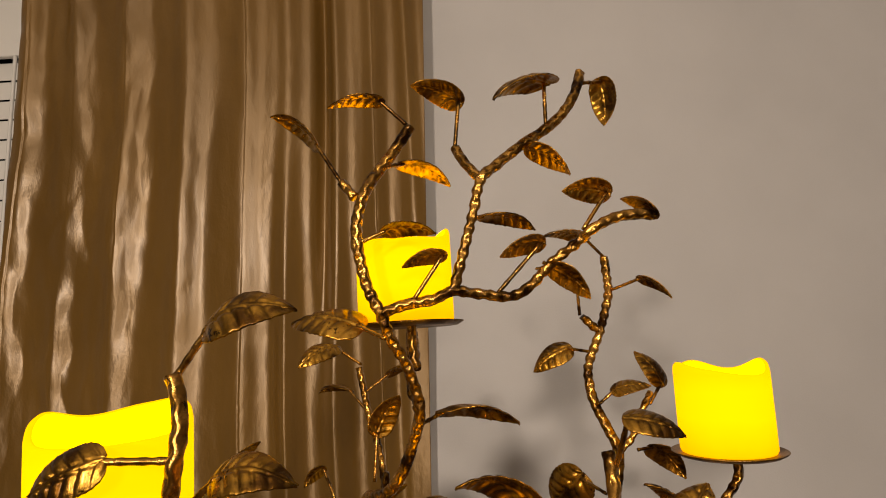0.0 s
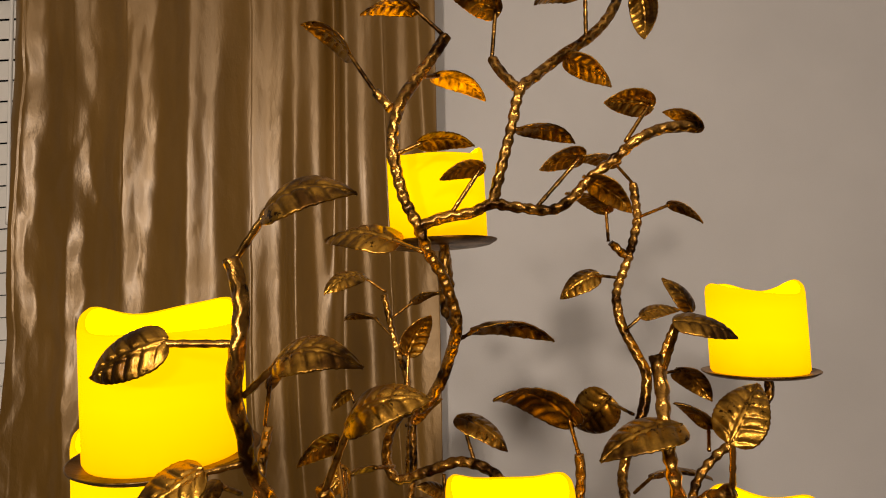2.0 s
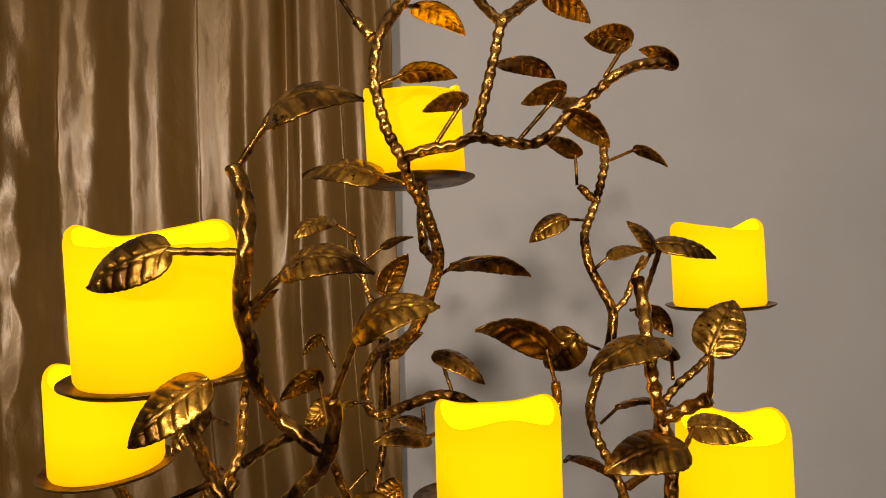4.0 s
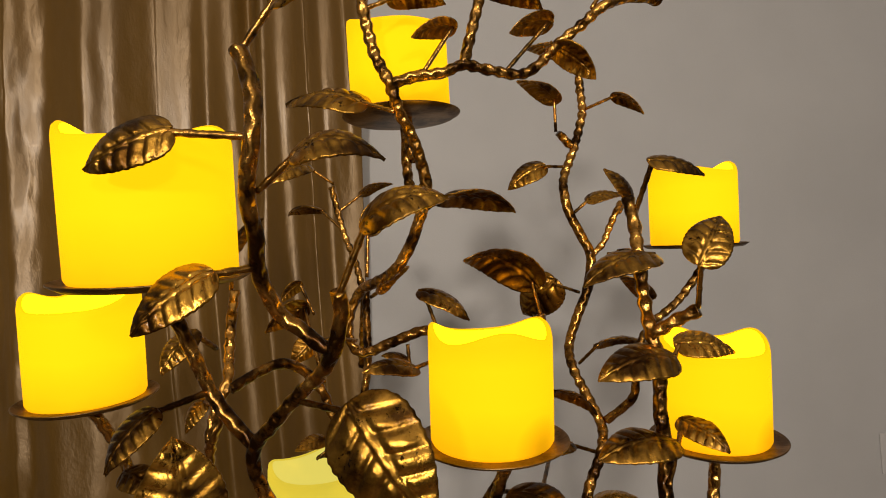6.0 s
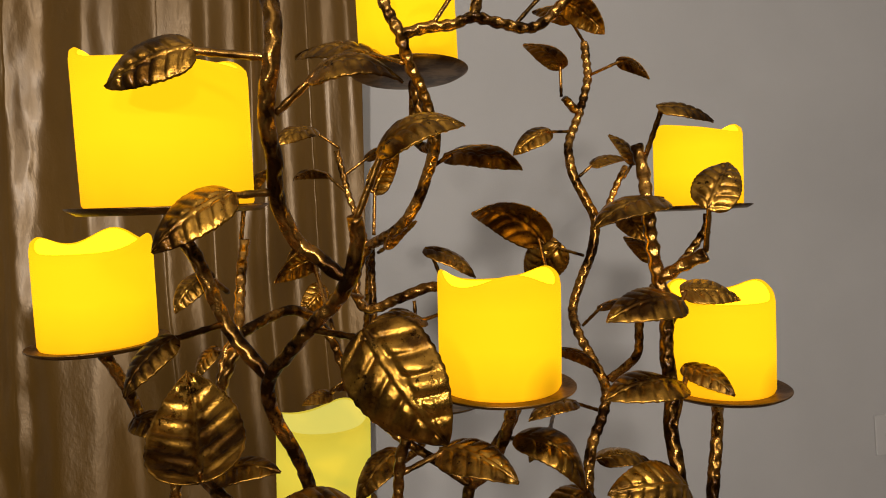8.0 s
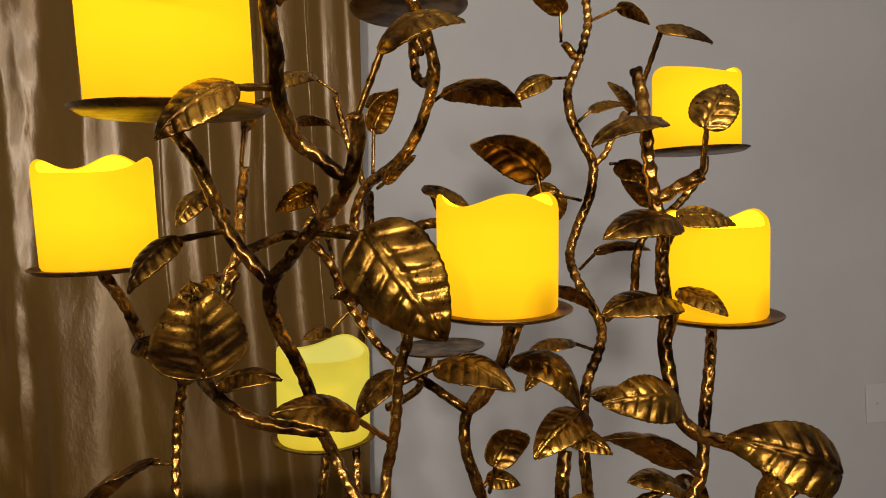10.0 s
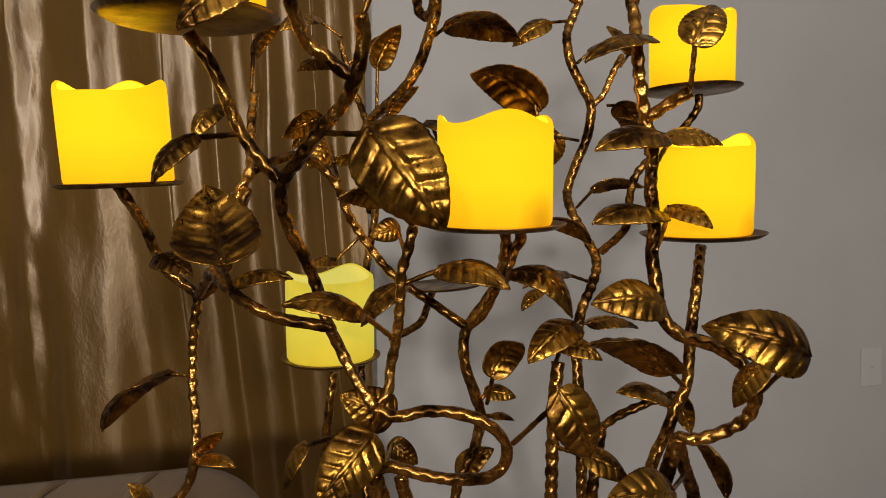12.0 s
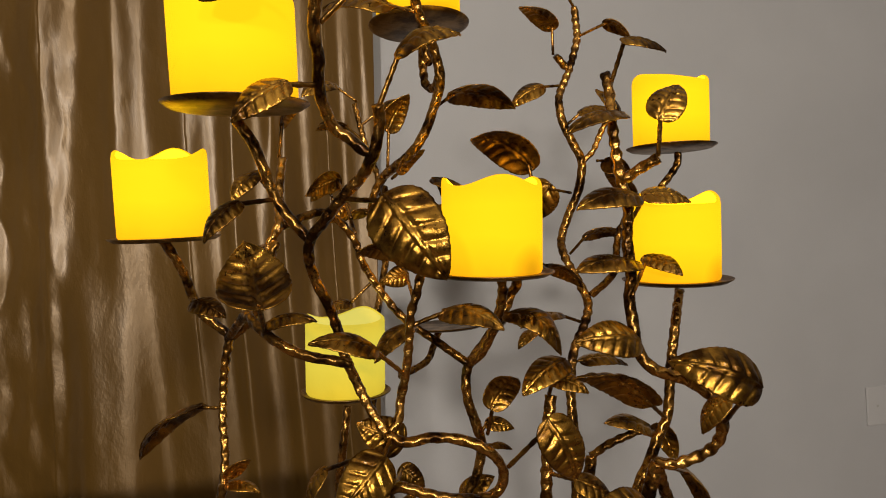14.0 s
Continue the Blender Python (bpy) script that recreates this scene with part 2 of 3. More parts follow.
for i in range(1, 23):
    again = slat.copy()
    scene.collection.objects.link(again)
    again.location = (0, WALL_Y + 0.028, 2.236 - 0.0575 * i)
part("ladder_cord", box(WX1 - 0.068, WX1 - 0.062, WALL_Y + 0.016, WALL_Y + 0.018, 0.93, 2.26), CORD, blind)
part("tilt_wand", sweep(smooth_line([(-1.112, WALL_Y - 0.030, 2.250), (-1.110, WALL_Y - 0.032, 1.95), (-1.108, WALL_Y - 0.032, 1.632)], 0.02), lambda s, a: 0.0048 + (0.0012 if s > 0.585 else 0), 8), BLIND, blind, "thin white tilt wand", smooth=True)

# wall plate
plate = tagged(part("wall_plate", box(1.364, 1.434, WALL_Y - 0.005, WALL_Y, 0.596, 0.711, 0.003), PLATE), "wall plate painted the same grey-beige as the wall", "wall plate")
part("screw", box(1.3955, 1.4025, WALL_Y - 0.0065, WALL_Y - 0.005, 0.650, 0.657, 0.0005, 1), CORD, plate)


# ---- curtain ----
def ease(v):
    v = min(1.0, max(0.0, v))
    return v * v * (3 - 2 * v)


def curtain():
    """One satin length: broad, crumpled folds at its free side, ever tighter ones towards its gathered edge."""
    bm = bmesh.new()
    cols, rows = 520, 200
    z0, z1 = 0.03, 2.50
    crests = (-1.16, -1.00, -0.885, -0.755, -0.605, -0.452, -0.350, -0.243, -0.140, -0.058, 0.03)

    def fold(x, z):
        free = max(0.0, -x)
        x += 0.085 * (-0.27 - x) * (2.0 - z) + 0.012 * math.sin(1.9 * z + 4 * x) + (0.012 + 0.034 * free) * noise.noise(Vector((2.4 * x, 1.2 * z, 5)))
        k = min(max(i for i, c in enumerate(crests) if c <= x or i == 0), len(crests) - 2)
        wide = crests[k + 1] - crests[k]
        u = min(1.0, max(0.0, (x - crests[k]) / wide))
        lo, hi = (0.72 + 0.95 * noise.noise(Vector((n * 3.7, 1.2 * z, 2))) for n in (k, k + 1))
        wave = math.cos(2 * math.pi * (u + 0.05 * math.sin(2 * math.pi * u)))
        d = (0.085 + 0.05 * ease((x + 0.45) / 0.2)) * wide * (lo + (hi - lo) * ease(u)) * wave
        d += 0.022 * noise.noise(Vector((2.6 * x, 0.4 * z, 3.0)))
        # soft secondary pleats, one valley line inside each broad fold
        d += 0.04 * wide * math.exp(-((u - 0.62 - 0.2 * noise.noise(Vector((k, 1.4 * z, 7)))) / 0.16) ** 2) * (0.5 + noise.noise(Vector((k * 2.3, 0.7 * z, 1))))
        d -= 0.040 * math.exp(-((x + 0.262) / 0.020) ** 2) * ease((z - 1.25) / 0.5)   # one deep fold below the gathering
        d -= 0.040 * ease((x + 0.50) / 0.45) * ease((1.75 - z) / 0.5)
        d += 0.06 * max(0.0, z - 1.45) * ease((0.10 - x) / 0.4)
        crumple = 0.25 * ease((-0.25 - x) / 0.1) + 0.85 * ease((-0.52 - x) / 0.3)
        facet = noise.voronoi(Vector((8 * x + 0.5 * noise.noise(Vector((6 * x, 6 * z, 2))), 3.0 * z, 0.5)))[0]
        d += crumple * (0.010 * noise.noise(Vector((5 * x, 2.0 * z, 1.0))) + 0.011 * (facet[1] - facet[0]) + 0.0035 * noise.noise(Vector((20 * x, 8 * z, 4.0))) + 0.0016 * noise.noise(Vector((40 * x, 18 * z, 8.0))))
        # a broad, nearly flat panel that swells out low down
        flat = 0.85 * math.exp(-((x + 0.640) / 0.075) ** 4) * ease((1.45 - z) / 0.4)
        d += flat * (-0.80 * d - 0.20 * (x + 0.64) + 0.10 * (1.2 - z))
        return min(0.16, max(d, -0.085))

    grid = []
    for j in range(rows + 1):
        z = z0 + (z1 - z0) * j / rows
        left, right = -1.014 + 0.050 * (z - 2.2) + 0.006 * noise.noise(Vector((0, 5 * z, 1))), -0.029 + 0.030 * (z - 1.6) / 0.75
        line = []
        for i in range(cols + 1):
            x = left + (right - left) * i / cols
            line.append(bm.verts.new((x, 1.395 - fold(x, z), z)))
        grid.append(line)
    for a, b in zip(grid, grid[1:]):
        for i in range(cols):
            bm.faces.new((a[i], a[i + 1], b[i + 1], b[i]))
    ob = part("curtain", bm, SATIN, smooth=True)
    thick = ob.modifiers.new("thick", "SOLIDIFY")
    thick.thickness = 0.002
    return tagged(ob, "long bronze-brown satin curtain hanging in shiny folds", "curtain")


curtain()

rod_line = [Vector((-2.1, 1.395, 2.515)), Vector((0.06, 1.395, 2.515))]
tagged(part("curtain_rod", sweep(rod_line, lambda s, a: 0.012, 12), GOLD_PAN, smooth=True), "dark bronze rod that carries the satin curtain", "curtain rod")


# ---- sofa ----
def sofa():
    thing = tagged(new("sofa"), "beige upholstered sofa with corded seams before the curtain", "sofa")
    thing.location = (-1.0, 0.70, 0)
    thing.rotation_euler = (0, 0, radians(-3.0))

    def put(name, bm, mat, label=""):
        return part(name, bm, mat, thing, label, smooth=True)

    back = put("backrest", box(-0.9, 0.815, -0.17, 0.03, 0.30, 0.942, 0.085, 8), LINEN)
    put("seat", box(-0.9, 0.755, -0.66, -0.175, 0.30, 0.46, 0.045, 5), LINEN)
    put("base", box(-0.88, 0.74, -0.64, 0.02, 0.10, 0.295, 0.02, 3), LINEN)
    for x in (-0.82, 0.68):
        for y in (-0.58, -0.04):
            put("foot", box(x - 0.03, x + 0.03, y - 0.03, y + 0.03, 0.0, 0.1, 0.006), DARKWOOD, "dark wooden foot")
    for i in range(10):
        x = 0.700 - 0.090 * i
        line = smooth_line([(x - 0.022, -0.171, 0.62), (x - 0.018, -0.171, 0.855), (x - 0.012, -0.146, 0.917), (x - 0.004, -0.085, 0.9425), (x, -0.055, 0.9425), (x + 0.006, 0.006, 0.917)], 0.008)
        part("piping", sweep(line, lambda s, a: 0.0045, 8), LINEN, back, smooth=True)


sofa()

# ---- candelabra ----
HUB = (0.0, 0.36, 0.80)
candelabra = tagged(new("candelabra"), "antique-gold iron candelabra of twining branches with embossed metal leaves", "candelabra")
candelabra.location = (HUB[0], HUB[1], 0)
feet = []


def held(name, bm, mat, parent=candelabra, label=""):
    bmesh.ops.translate(bm, vec=(-HUB[0], -HUB[1], 0), verts=bm.verts)
    return part(name, bm, mat, parent, label, smooth=True)


def hammered(r, seed):
    """A round rod with long dents beaten into its four sides by turns."""
    def at(s, a):
        b = a + 5.0 * s + seed
        face = math.cos(2 * b) ** 2
        side = math.floor((b + math.pi / 4) / (math.pi / 2)) % 2
        dent = 0.5 + 0.5 * math.cos(2 * math.pi * s / 0.0088 + math.pi * side + 1.5 * noise.noise(Vector((s * 60, seed, 0))))
        rough = noise.noise(Vector((s * 170, seed, 2 * math.cos(b)))) * 0.16 + noise.noise(Vector((s * 420, seed + 5, 3 * math.sin(b)))) * 0.07
        return r * (1.13 - 0.46 * face ** 0.8 * dent ** 1.8 + rough)
    return at


def branch(r, points):
    line = smooth_line(points, 0.0013)
    if min(points[-1][2], points[0][2]) < 1.075:
        feet.append(min(points[-1], points[0], key=lambda p: p[2]))
    return held("branch", sweep(line, hammered(r, len(points) + points[0][0] * 50), 16), GOLD_ROD)


def leaf(base, tip, up, width, joint, arch):
    """An embossed leaf with a midrib, seven pairs of ribs and a toothed edge, on a thin stem."""
    base, tip, joint = Vector(base), Vector(tip), Vector(joint)
    along = tip - base
    length = along.length
    along.normalize()
    up = Vector(up)
    up = (up - along * up.dot(along)).normalized()
    across = along.cross(up)
    bm = bmesh.new()
    nu, nv = 60, 13
    peak = 0.345 ** 0.40 * 0.655 ** 0.76
    turn = noise.noise(base * 70) * 0.5
    pairs = 5.9
    rows = []
    for i in range(nu + 1):
        u = i / nu
        wide = width / 2 * (max(u, 0.002) ** 0.40) * (max(1 - u, 0.002) ** 0.76) / peak
        wide *= 1 + 0.014 * math.sin(2 * math.pi * 13 * u) + 0.03 * noise.noise(Vector((4 * u, base.z * 80, 1)))
        mid = base + along * (length * u) + up * (arch * length * (4 * u * (1 - u)) - 0.05 * length * u ** 3)
        twist = turn * (u - 0.4)
        row = []
        for j in range(-nv, nv + 1):
            v = j / nv
            # full, rounded panels between narrow pressed grooves that run out from the midrib
            phase = (pairs * (u - (0.62 * abs(v) - 0.14 * v * v) * wide / length) + 0.35 * (v > 0)) % 1.0
            groove = math.exp(-((phase - 0.5) / 0.115) ** 2)
            panel = math.sin(math.pi * ((phase + 0.5) % 1.0)) ** 0.7
            relief = width * (0.034 * panel - 0.024 * groove) * min(1, 4.5 * abs(v)) * (1 - 0.8 * abs(v) ** 2.2) * min(1, 9 * (1 - u), 9 * u)
            relief += 0.036 * width * math.exp(-(v / 0.06) ** 2) - 0.022 * width * math.exp(-((abs(v) - 0.13) / 0.06) ** 2)
            cup = -0.22 * wide * v * v + 0.03 * width * noise.noise(Vector((u * 3, v * 2, base.x * 90)))
            row.append(bm.verts.new(mid + (across * math.cos(twist) + up * math.sin(twist)) * (wide * v) + up * (relief + cup)))
        rows.append(row)
    for a, b in zip(rows, rows[1:]):
        for k in range(2 * nv):
            bm.faces.new((a[k], a[k + 1], b[k + 1], b[k]))
    blade = held("leaf", bm, GOLD_LEAF)
    thick = blade.modifiers.new("thick", "SOLIDIFY")
    thick.thickness, thick.offset = 0.0007, -1
    start = base + along * (0.10 * length) + up * (arch * length * 0.36 - 0.0012)
    line = [start.lerp(joint, k / 10) for k in range(11)]
    held("leaf_stem", sweep(line, lambda s, a: 0.0015 + 0.0002 * math.sin(s * 900), 7), GOLD_ROD, blade)
    return blade


def pan(x, y, z, r, lean=(0, 0)):
    """A shallow drip pan with a turned-up rim; z is its upper face."""
    bm = lathe([(0, -0.0018), (r * 0.9, -0.0018), (r, 0.0006), (r * 1.004, 0.0012), (r * 0.985, 0.0013), (r * 0.89, -0.0004), (0, -0.0004)], 64)
    bmesh.ops.transform(bm, matrix=pose(x, y, z, lean[0], lean[1], 0), verts=bm.verts)
    return held("candle_pan", bm, GOLD_PAN, label="dark bronze drip pan")


def candle(x, y, z, r, h, peaks, mats, label, lean=(0, 0)):
    """A pillar candle with a melted, wavy rim round a hollow. peaks: where the rim stands up (degrees) and how far."""
    def swell(a):
        rise = -0.005
        for deg, high in peaks:
            off = (a - radians(deg) + math.pi) % (2 * math.pi) - math.pi
            rise += 1.35 * high * math.exp(-(off / 0.62) ** 2)
        return rise

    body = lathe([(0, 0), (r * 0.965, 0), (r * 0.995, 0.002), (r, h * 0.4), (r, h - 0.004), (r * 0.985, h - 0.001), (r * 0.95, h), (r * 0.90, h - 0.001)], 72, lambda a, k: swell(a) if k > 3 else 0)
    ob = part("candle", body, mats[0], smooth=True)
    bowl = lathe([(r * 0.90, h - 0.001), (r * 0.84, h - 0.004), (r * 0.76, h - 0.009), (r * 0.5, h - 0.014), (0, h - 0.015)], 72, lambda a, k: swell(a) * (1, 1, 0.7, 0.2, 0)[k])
    part("melted_hollow", bowl, mats[1], ob, "melted hollow with a stronger painted glow", smooth=True)
    ob.matrix_world = pose(x, y, z, lean[0], lean[1], 0)
    return tagged(ob, label, "candle", "candles on the candelabra")


LIT = "glowing yellow pillar candle with a melted wavy rim"
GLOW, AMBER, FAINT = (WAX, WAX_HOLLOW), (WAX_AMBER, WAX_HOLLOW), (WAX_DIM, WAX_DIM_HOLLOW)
for x, y, z, r, h, peaks, mats, label, lean, dish in (
    (-0.1508, 0.281, 1.2908, 0.0336, 0.0612, ((180, 0.007), (50, 0.007), (100, 0.004)), GLOW, LIT, (5.5, 1.2), 0.0395),
    (-0.2268, 0.3920, 1.2238, 0.0314, 0.0590, ((2, 0.007), (178, 0.007), (88, 0.010)), GLOW, LIT, (4, 1.0), 0.0378),
    (0.0033, 0.349, 1.185, 0.0352, 0.063, ((270, 0.0065), (165, 0.007), (15, 0.007)), AMBER, LIT, (3.5, 2.0), 0.0435),
    (0.1402, 0.3460, 1.1708, 0.0303, 0.0595, ((5, 0.007), (110, 0.007), (165, 0.004)), AMBER, LIT, (3, 0.6), 0.0385),
    (0.2150, 0.4750, 1.287, 0.0348, 0.0635, ((2, 0.008), (105, 0.007), (180, 0.007), (230, 0.003)), GLOW, LIT, (2, 1.2), 0.0415),
    (-0.0257, 0.4504, 1.3976, 0.0365, 0.0660, ((178, 0.007), (15, 0.009), (60, 0.003)), GLOW, LIT, (1, 0.3), 0.0435),
    (-0.1075, 0.4518, 1.0870, 0.0335, 0.0650, ((60, 0.007), (180, 0.005), (0, 0.002)), FAINT, "pale, faintly glowing pillar candle on a drip pan", (0, 3.0), 0.038),
):
    pan(x, y, z - 0.0005, dish, lean)
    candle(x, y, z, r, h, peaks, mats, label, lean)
pan(0.0, 0.575, 1.119, 0.043)

# -- rods and leaves --
# branches: radius, then the bends of the rod in metres
branch(0.0036, [(-0.013, 0.393, 1.532), (-0.024, 0.391, 1.515), (-0.035, 0.388, 1.5), (-0.044, 0.382, 1.485), (-0.05, 0.382, 1.469), (-0.052, 0.382, 1.453), (-0.05, 0.382, 1.437), (-0.046, 0.383, 1.419), (-0.038, 0.383, 1.401), (-0.033, 0.389, 1.385), (-0.025, 0.396, 1.37), (-0.019, 0.402, 1.351), (-0.017, 0.405, 1.337), (-0.02, 0.41, 1.324), (-0.029, 0.417, 1.301), (-0.041, 0.424, 1.284), (-0.054, 0.45, 1.276), (-0.064, 0.473, 1.27), (-0.073, 0.475, 1.254), (-0.075, 0.475, 1.235), (-0.066, 0.47, 1.223), (-0.042, 0.46, 1.231), (-0.016, 0.45, 1.238), (0.01, 0.435, 1.225), (0.034, 0.405, 1.179), (0.028, 0.4, 1.163), (0.018, 0.395, 1.146), (0.004, 0.39, 1.13), (-0.011, 0.387, 1.114)])
branch(0.0034, [(-0.038, 0.383, 1.401), (-0.021, 0.384, 1.406), (-0.004, 0.385, 1.408), (0.01, 0.386, 1.413), (0.03, 0.389, 1.41), (0.049, 0.392, 1.408), (0.063, 0.394, 1.415), (0.078, 0.395, 1.429), (0.094, 0.389, 1.44), (0.106, 0.383, 1.449), (0.122, 0.386, 1.456), (0.139, 0.388, 1.458), (0.148, 0.39, 1.457)])
branch(0.0034, [(0.01, 0.386, 1.413), (0.016, 0.387, 1.431), (0.022, 0.387, 1.45), (0.028, 0.388, 1.469), (0.034, 0.388, 1.489), (0.047, 0.394, 1.501), (0.064, 0.4, 1.515), (0.086, 0.406, 1.53), (0.102, 0.409, 1.545), (0.112, 0.412, 1.562), (0.117, 0.415, 1.577)])
branch(0.0032, [(0.034, 0.388, 1.489), (0.025, 0.394, 1.502), (0.018, 0.4, 1.517)])
branch(0.0032, [(-0.052, 0.383, 1.48), (-0.061, 0.386, 1.492)])
branch(0.0039, [(0.16, 0.56, 1.457), (0.16, 0.558, 1.437), (0.159, 0.555, 1.421), (0.152, 0.552, 1.401), (0.145, 0.55, 1.384), (0.133, 0.544, 1.362), (0.128, 0.538, 1.348), (0.13, 0.534, 1.325), (0.139, 0.529, 1.3), (0.144, 0.525, 1.284), (0.139, 0.523, 1.257), (0.125, 0.52, 1.23), (0.115, 0.518, 1.206), (0.111, 0.502, 1.189), (0.116, 0.486, 1.167), (0.12, 0.47, 1.145), (0.112, 0.46, 1.127), (0.097, 0.45, 1.106), (0.088, 0.44, 1.081), (0.085, 0.433, 1.05), (0.084, 0.427, 1.02), (0.079, 0.42, 0.964)])
branch(0.0036, [(0.13, 0.545, 1.4), (0.143, 0.55, 1.388)])
branch(0.0029, [(0.144, 0.525, 1.283), (0.156, 0.525, 1.293), (0.163, 0.525, 1.306), (0.17, 0.525, 1.319), (0.179, 0.53, 1.33)])
branch(0.0031, [(0.124, 0.47, 1.151), (0.135, 0.46, 1.163), (0.14, 0.45, 1.175), (0.144, 0.453, 1.196), (0.152, 0.457, 1.214), (0.167, 0.46, 1.228), (0.189, 0.463, 1.242), (0.206, 0.465, 1.258), (0.215, 0.465, 1.27), (0.216, 0.465, 1.281)])
branch(0.0034, [(0.085, 0.325, 1.316), (0.084, 0.318, 1.301), (0.081, 0.31, 1.282), (0.083, 0.312, 1.264), (0.087, 0.315, 1.242), (0.091, 0.315, 1.227), (0.09, 0.315, 1.212), (0.087, 0.311, 1.199), (0.088, 0.31, 1.18), (0.084, 0.306, 1.164), (0.083, 0.301, 1.148), (0.084, 0.297, 1.13), (0.092, 0.292, 1.119), (0.108, 0.288, 1.113), (0.122, 0.284, 1.103), (0.125, 0.279, 1.095), (0.125, 0.275, 1.087), (0.124, 0.281, 1.073), (0.117, 0.287, 1.064), (0.103, 0.293, 1.058), (0.093, 0.3, 1.057)])
branch(0.0033, [(0.087, 0.315, 1.241), (0.097, 0.308, 1.248), (0.107, 0.3, 1.254)])
branch(0.0034, [(0.164, 0.385, 1.158), (0.146, 0.362, 1.136), (0.139, 0.357, 1.114), (0.133, 0.352, 1.092), (0.126, 0.345, 1.072), (0.117, 0.343, 1.058), (0.108, 0.34, 1.043), (0.098, 0.338, 1.028), (0.09, 0.335, 1.008), (0.088, 0.335, 0.975)])
branch(0.0036, [(0.093, 0.3, 1.057), (0.102, 0.31, 1.035), (0.114, 0.32, 1.009), (0.121, 0.33, 0.973)])
branch(0.0034, [(0.01, 0.352, 1.181), (0.012, 0.36, 1.167), (0.008, 0.369, 1.146), (-0.002, 0.378, 1.124), (-0.012, 0.387, 1.112), (-0.014, 0.387, 1.09), (-0.008, 0.387, 1.066), (-0.005, 0.386, 1.051), (-0.01, 0.386, 1.03), (-0.023, 0.386, 1.007), (-0.027, 0.386, 0.987)])
branch(0.0028, [(-0.14, 0.36, 1.226), (-0.127, 0.37, 1.232), (-0.114, 0.377, 1.235), (-0.102, 0.384, 1.228), (-0.092, 0.387, 1.214), (-0.086, 0.39, 1.195), (-0.072, 0.39, 1.17), (-0.057, 0.39, 1.151), (-0.036, 0.389, 1.134), (-0.011, 0.387, 1.114)])
branch(0.0029, [(-0.075, 0.246, 1.28), (-0.074, 0.25, 1.273), (-0.076, 0.253, 1.263), (-0.079, 0.256, 1.255), (-0.085, 0.264, 1.246), (-0.096, 0.272, 1.236), (-0.107, 0.279, 1.224), (-0.116, 0.287, 1.214), (-0.118, 0.292, 1.203), (-0.115, 0.297, 1.189), (-0.109, 0.302, 1.174), (-0.105, 0.307, 1.159), (-0.101, 0.309, 1.14), (-0.095, 0.312, 1.123), (-0.088, 0.306, 1.108), (-0.079, 0.301, 1.093)])
branch(0.0028, [(-0.077, 0.257, 1.259), (-0.082, 0.257, 1.258), (-0.091, 0.258, 1.266), (-0.098, 0.259, 1.272), (-0.103, 0.253, 1.284), (-0.104, 0.247, 1.293), (-0.103, 0.241, 1.303), (-0.104, 0.236, 1.313), (-0.103, 0.231, 1.324), (-0.1, 0.227, 1.336), (-0.099, 0.229, 1.351), (-0.101, 0.231, 1.362), (-0.104, 0.232, 1.37)])
branch(0.0028, [(-0.153, 0.283, 1.284), (-0.145, 0.286, 1.271), (-0.14, 0.289, 1.256), (-0.135, 0.292, 1.24), (-0.128, 0.29, 1.228), (-0.117, 0.288, 1.214)])
branch(0.0029, [(-0.079, 0.301, 1.093), (-0.068, 0.298, 1.088), (-0.051, 0.296, 1.09), (-0.033, 0.293, 1.087), (-0.019, 0.29, 1.08), (-0.01, 0.295, 1.067), (-0.011, 0.3, 1.053), (-0.023, 0.295, 1.05), (-0.041, 0.29, 1.054), (-0.058, 0.292, 1.058), (-0.073, 0.295, 1.063), (-0.082, 0.3, 1.058)])
branch(0.0027, [(-0.053, 0.297, 1.189), (-0.056, 0.299, 1.177), (-0.06, 0.302, 1.165), (-0.062, 0.306, 1.146), (-0.065, 0.309, 1.127), (-0.069, 0.312, 1.111), (-0.071, 0.307, 1.1), (-0.078, 0.303, 1.092)])
branch(0.0031, [(-0.228, 0.390, 1.222), (-0.218, 0.397, 1.199), (-0.216, 0.409, 1.181), (-0.211, 0.408, 1.168), (-0.2, 0.406, 1.157), (-0.19, 0.405, 1.147), (-0.194, 0.408, 1.131), (-0.198, 0.412, 1.109), (-0.199, 0.408, 1.083), (-0.198, 0.404, 1.061), (-0.199, 0.4, 1.043), (-0.204, 0.4, 1.024), (-0.215, 0.4, 1.009)])
branch(0.0028, [(-0.19, 0.405, 1.147), (-0.172, 0.36, 1.163), (-0.162, 0.33, 1.169), (-0.151, 0.31, 1.162), (-0.136, 0.299, 1.152), (-0.123, 0.3, 1.145), (-0.106, 0.302, 1.14), (-0.098, 0.304, 1.138)])
branch(0.0031, [(-0.142, 0.4, 1.279), (-0.144, 0.393, 1.262), (-0.145, 0.385, 1.242), (-0.145, 0.375, 1.227), (-0.152, 0.372, 1.212), (-0.155, 0.37, 1.196), (-0.147, 0.37, 1.215), (-0.155, 0.375, 1.2), (-0.161, 0.385, 1.179), (-0.171, 0.395, 1.16), (-0.189, 0.405, 1.146)])
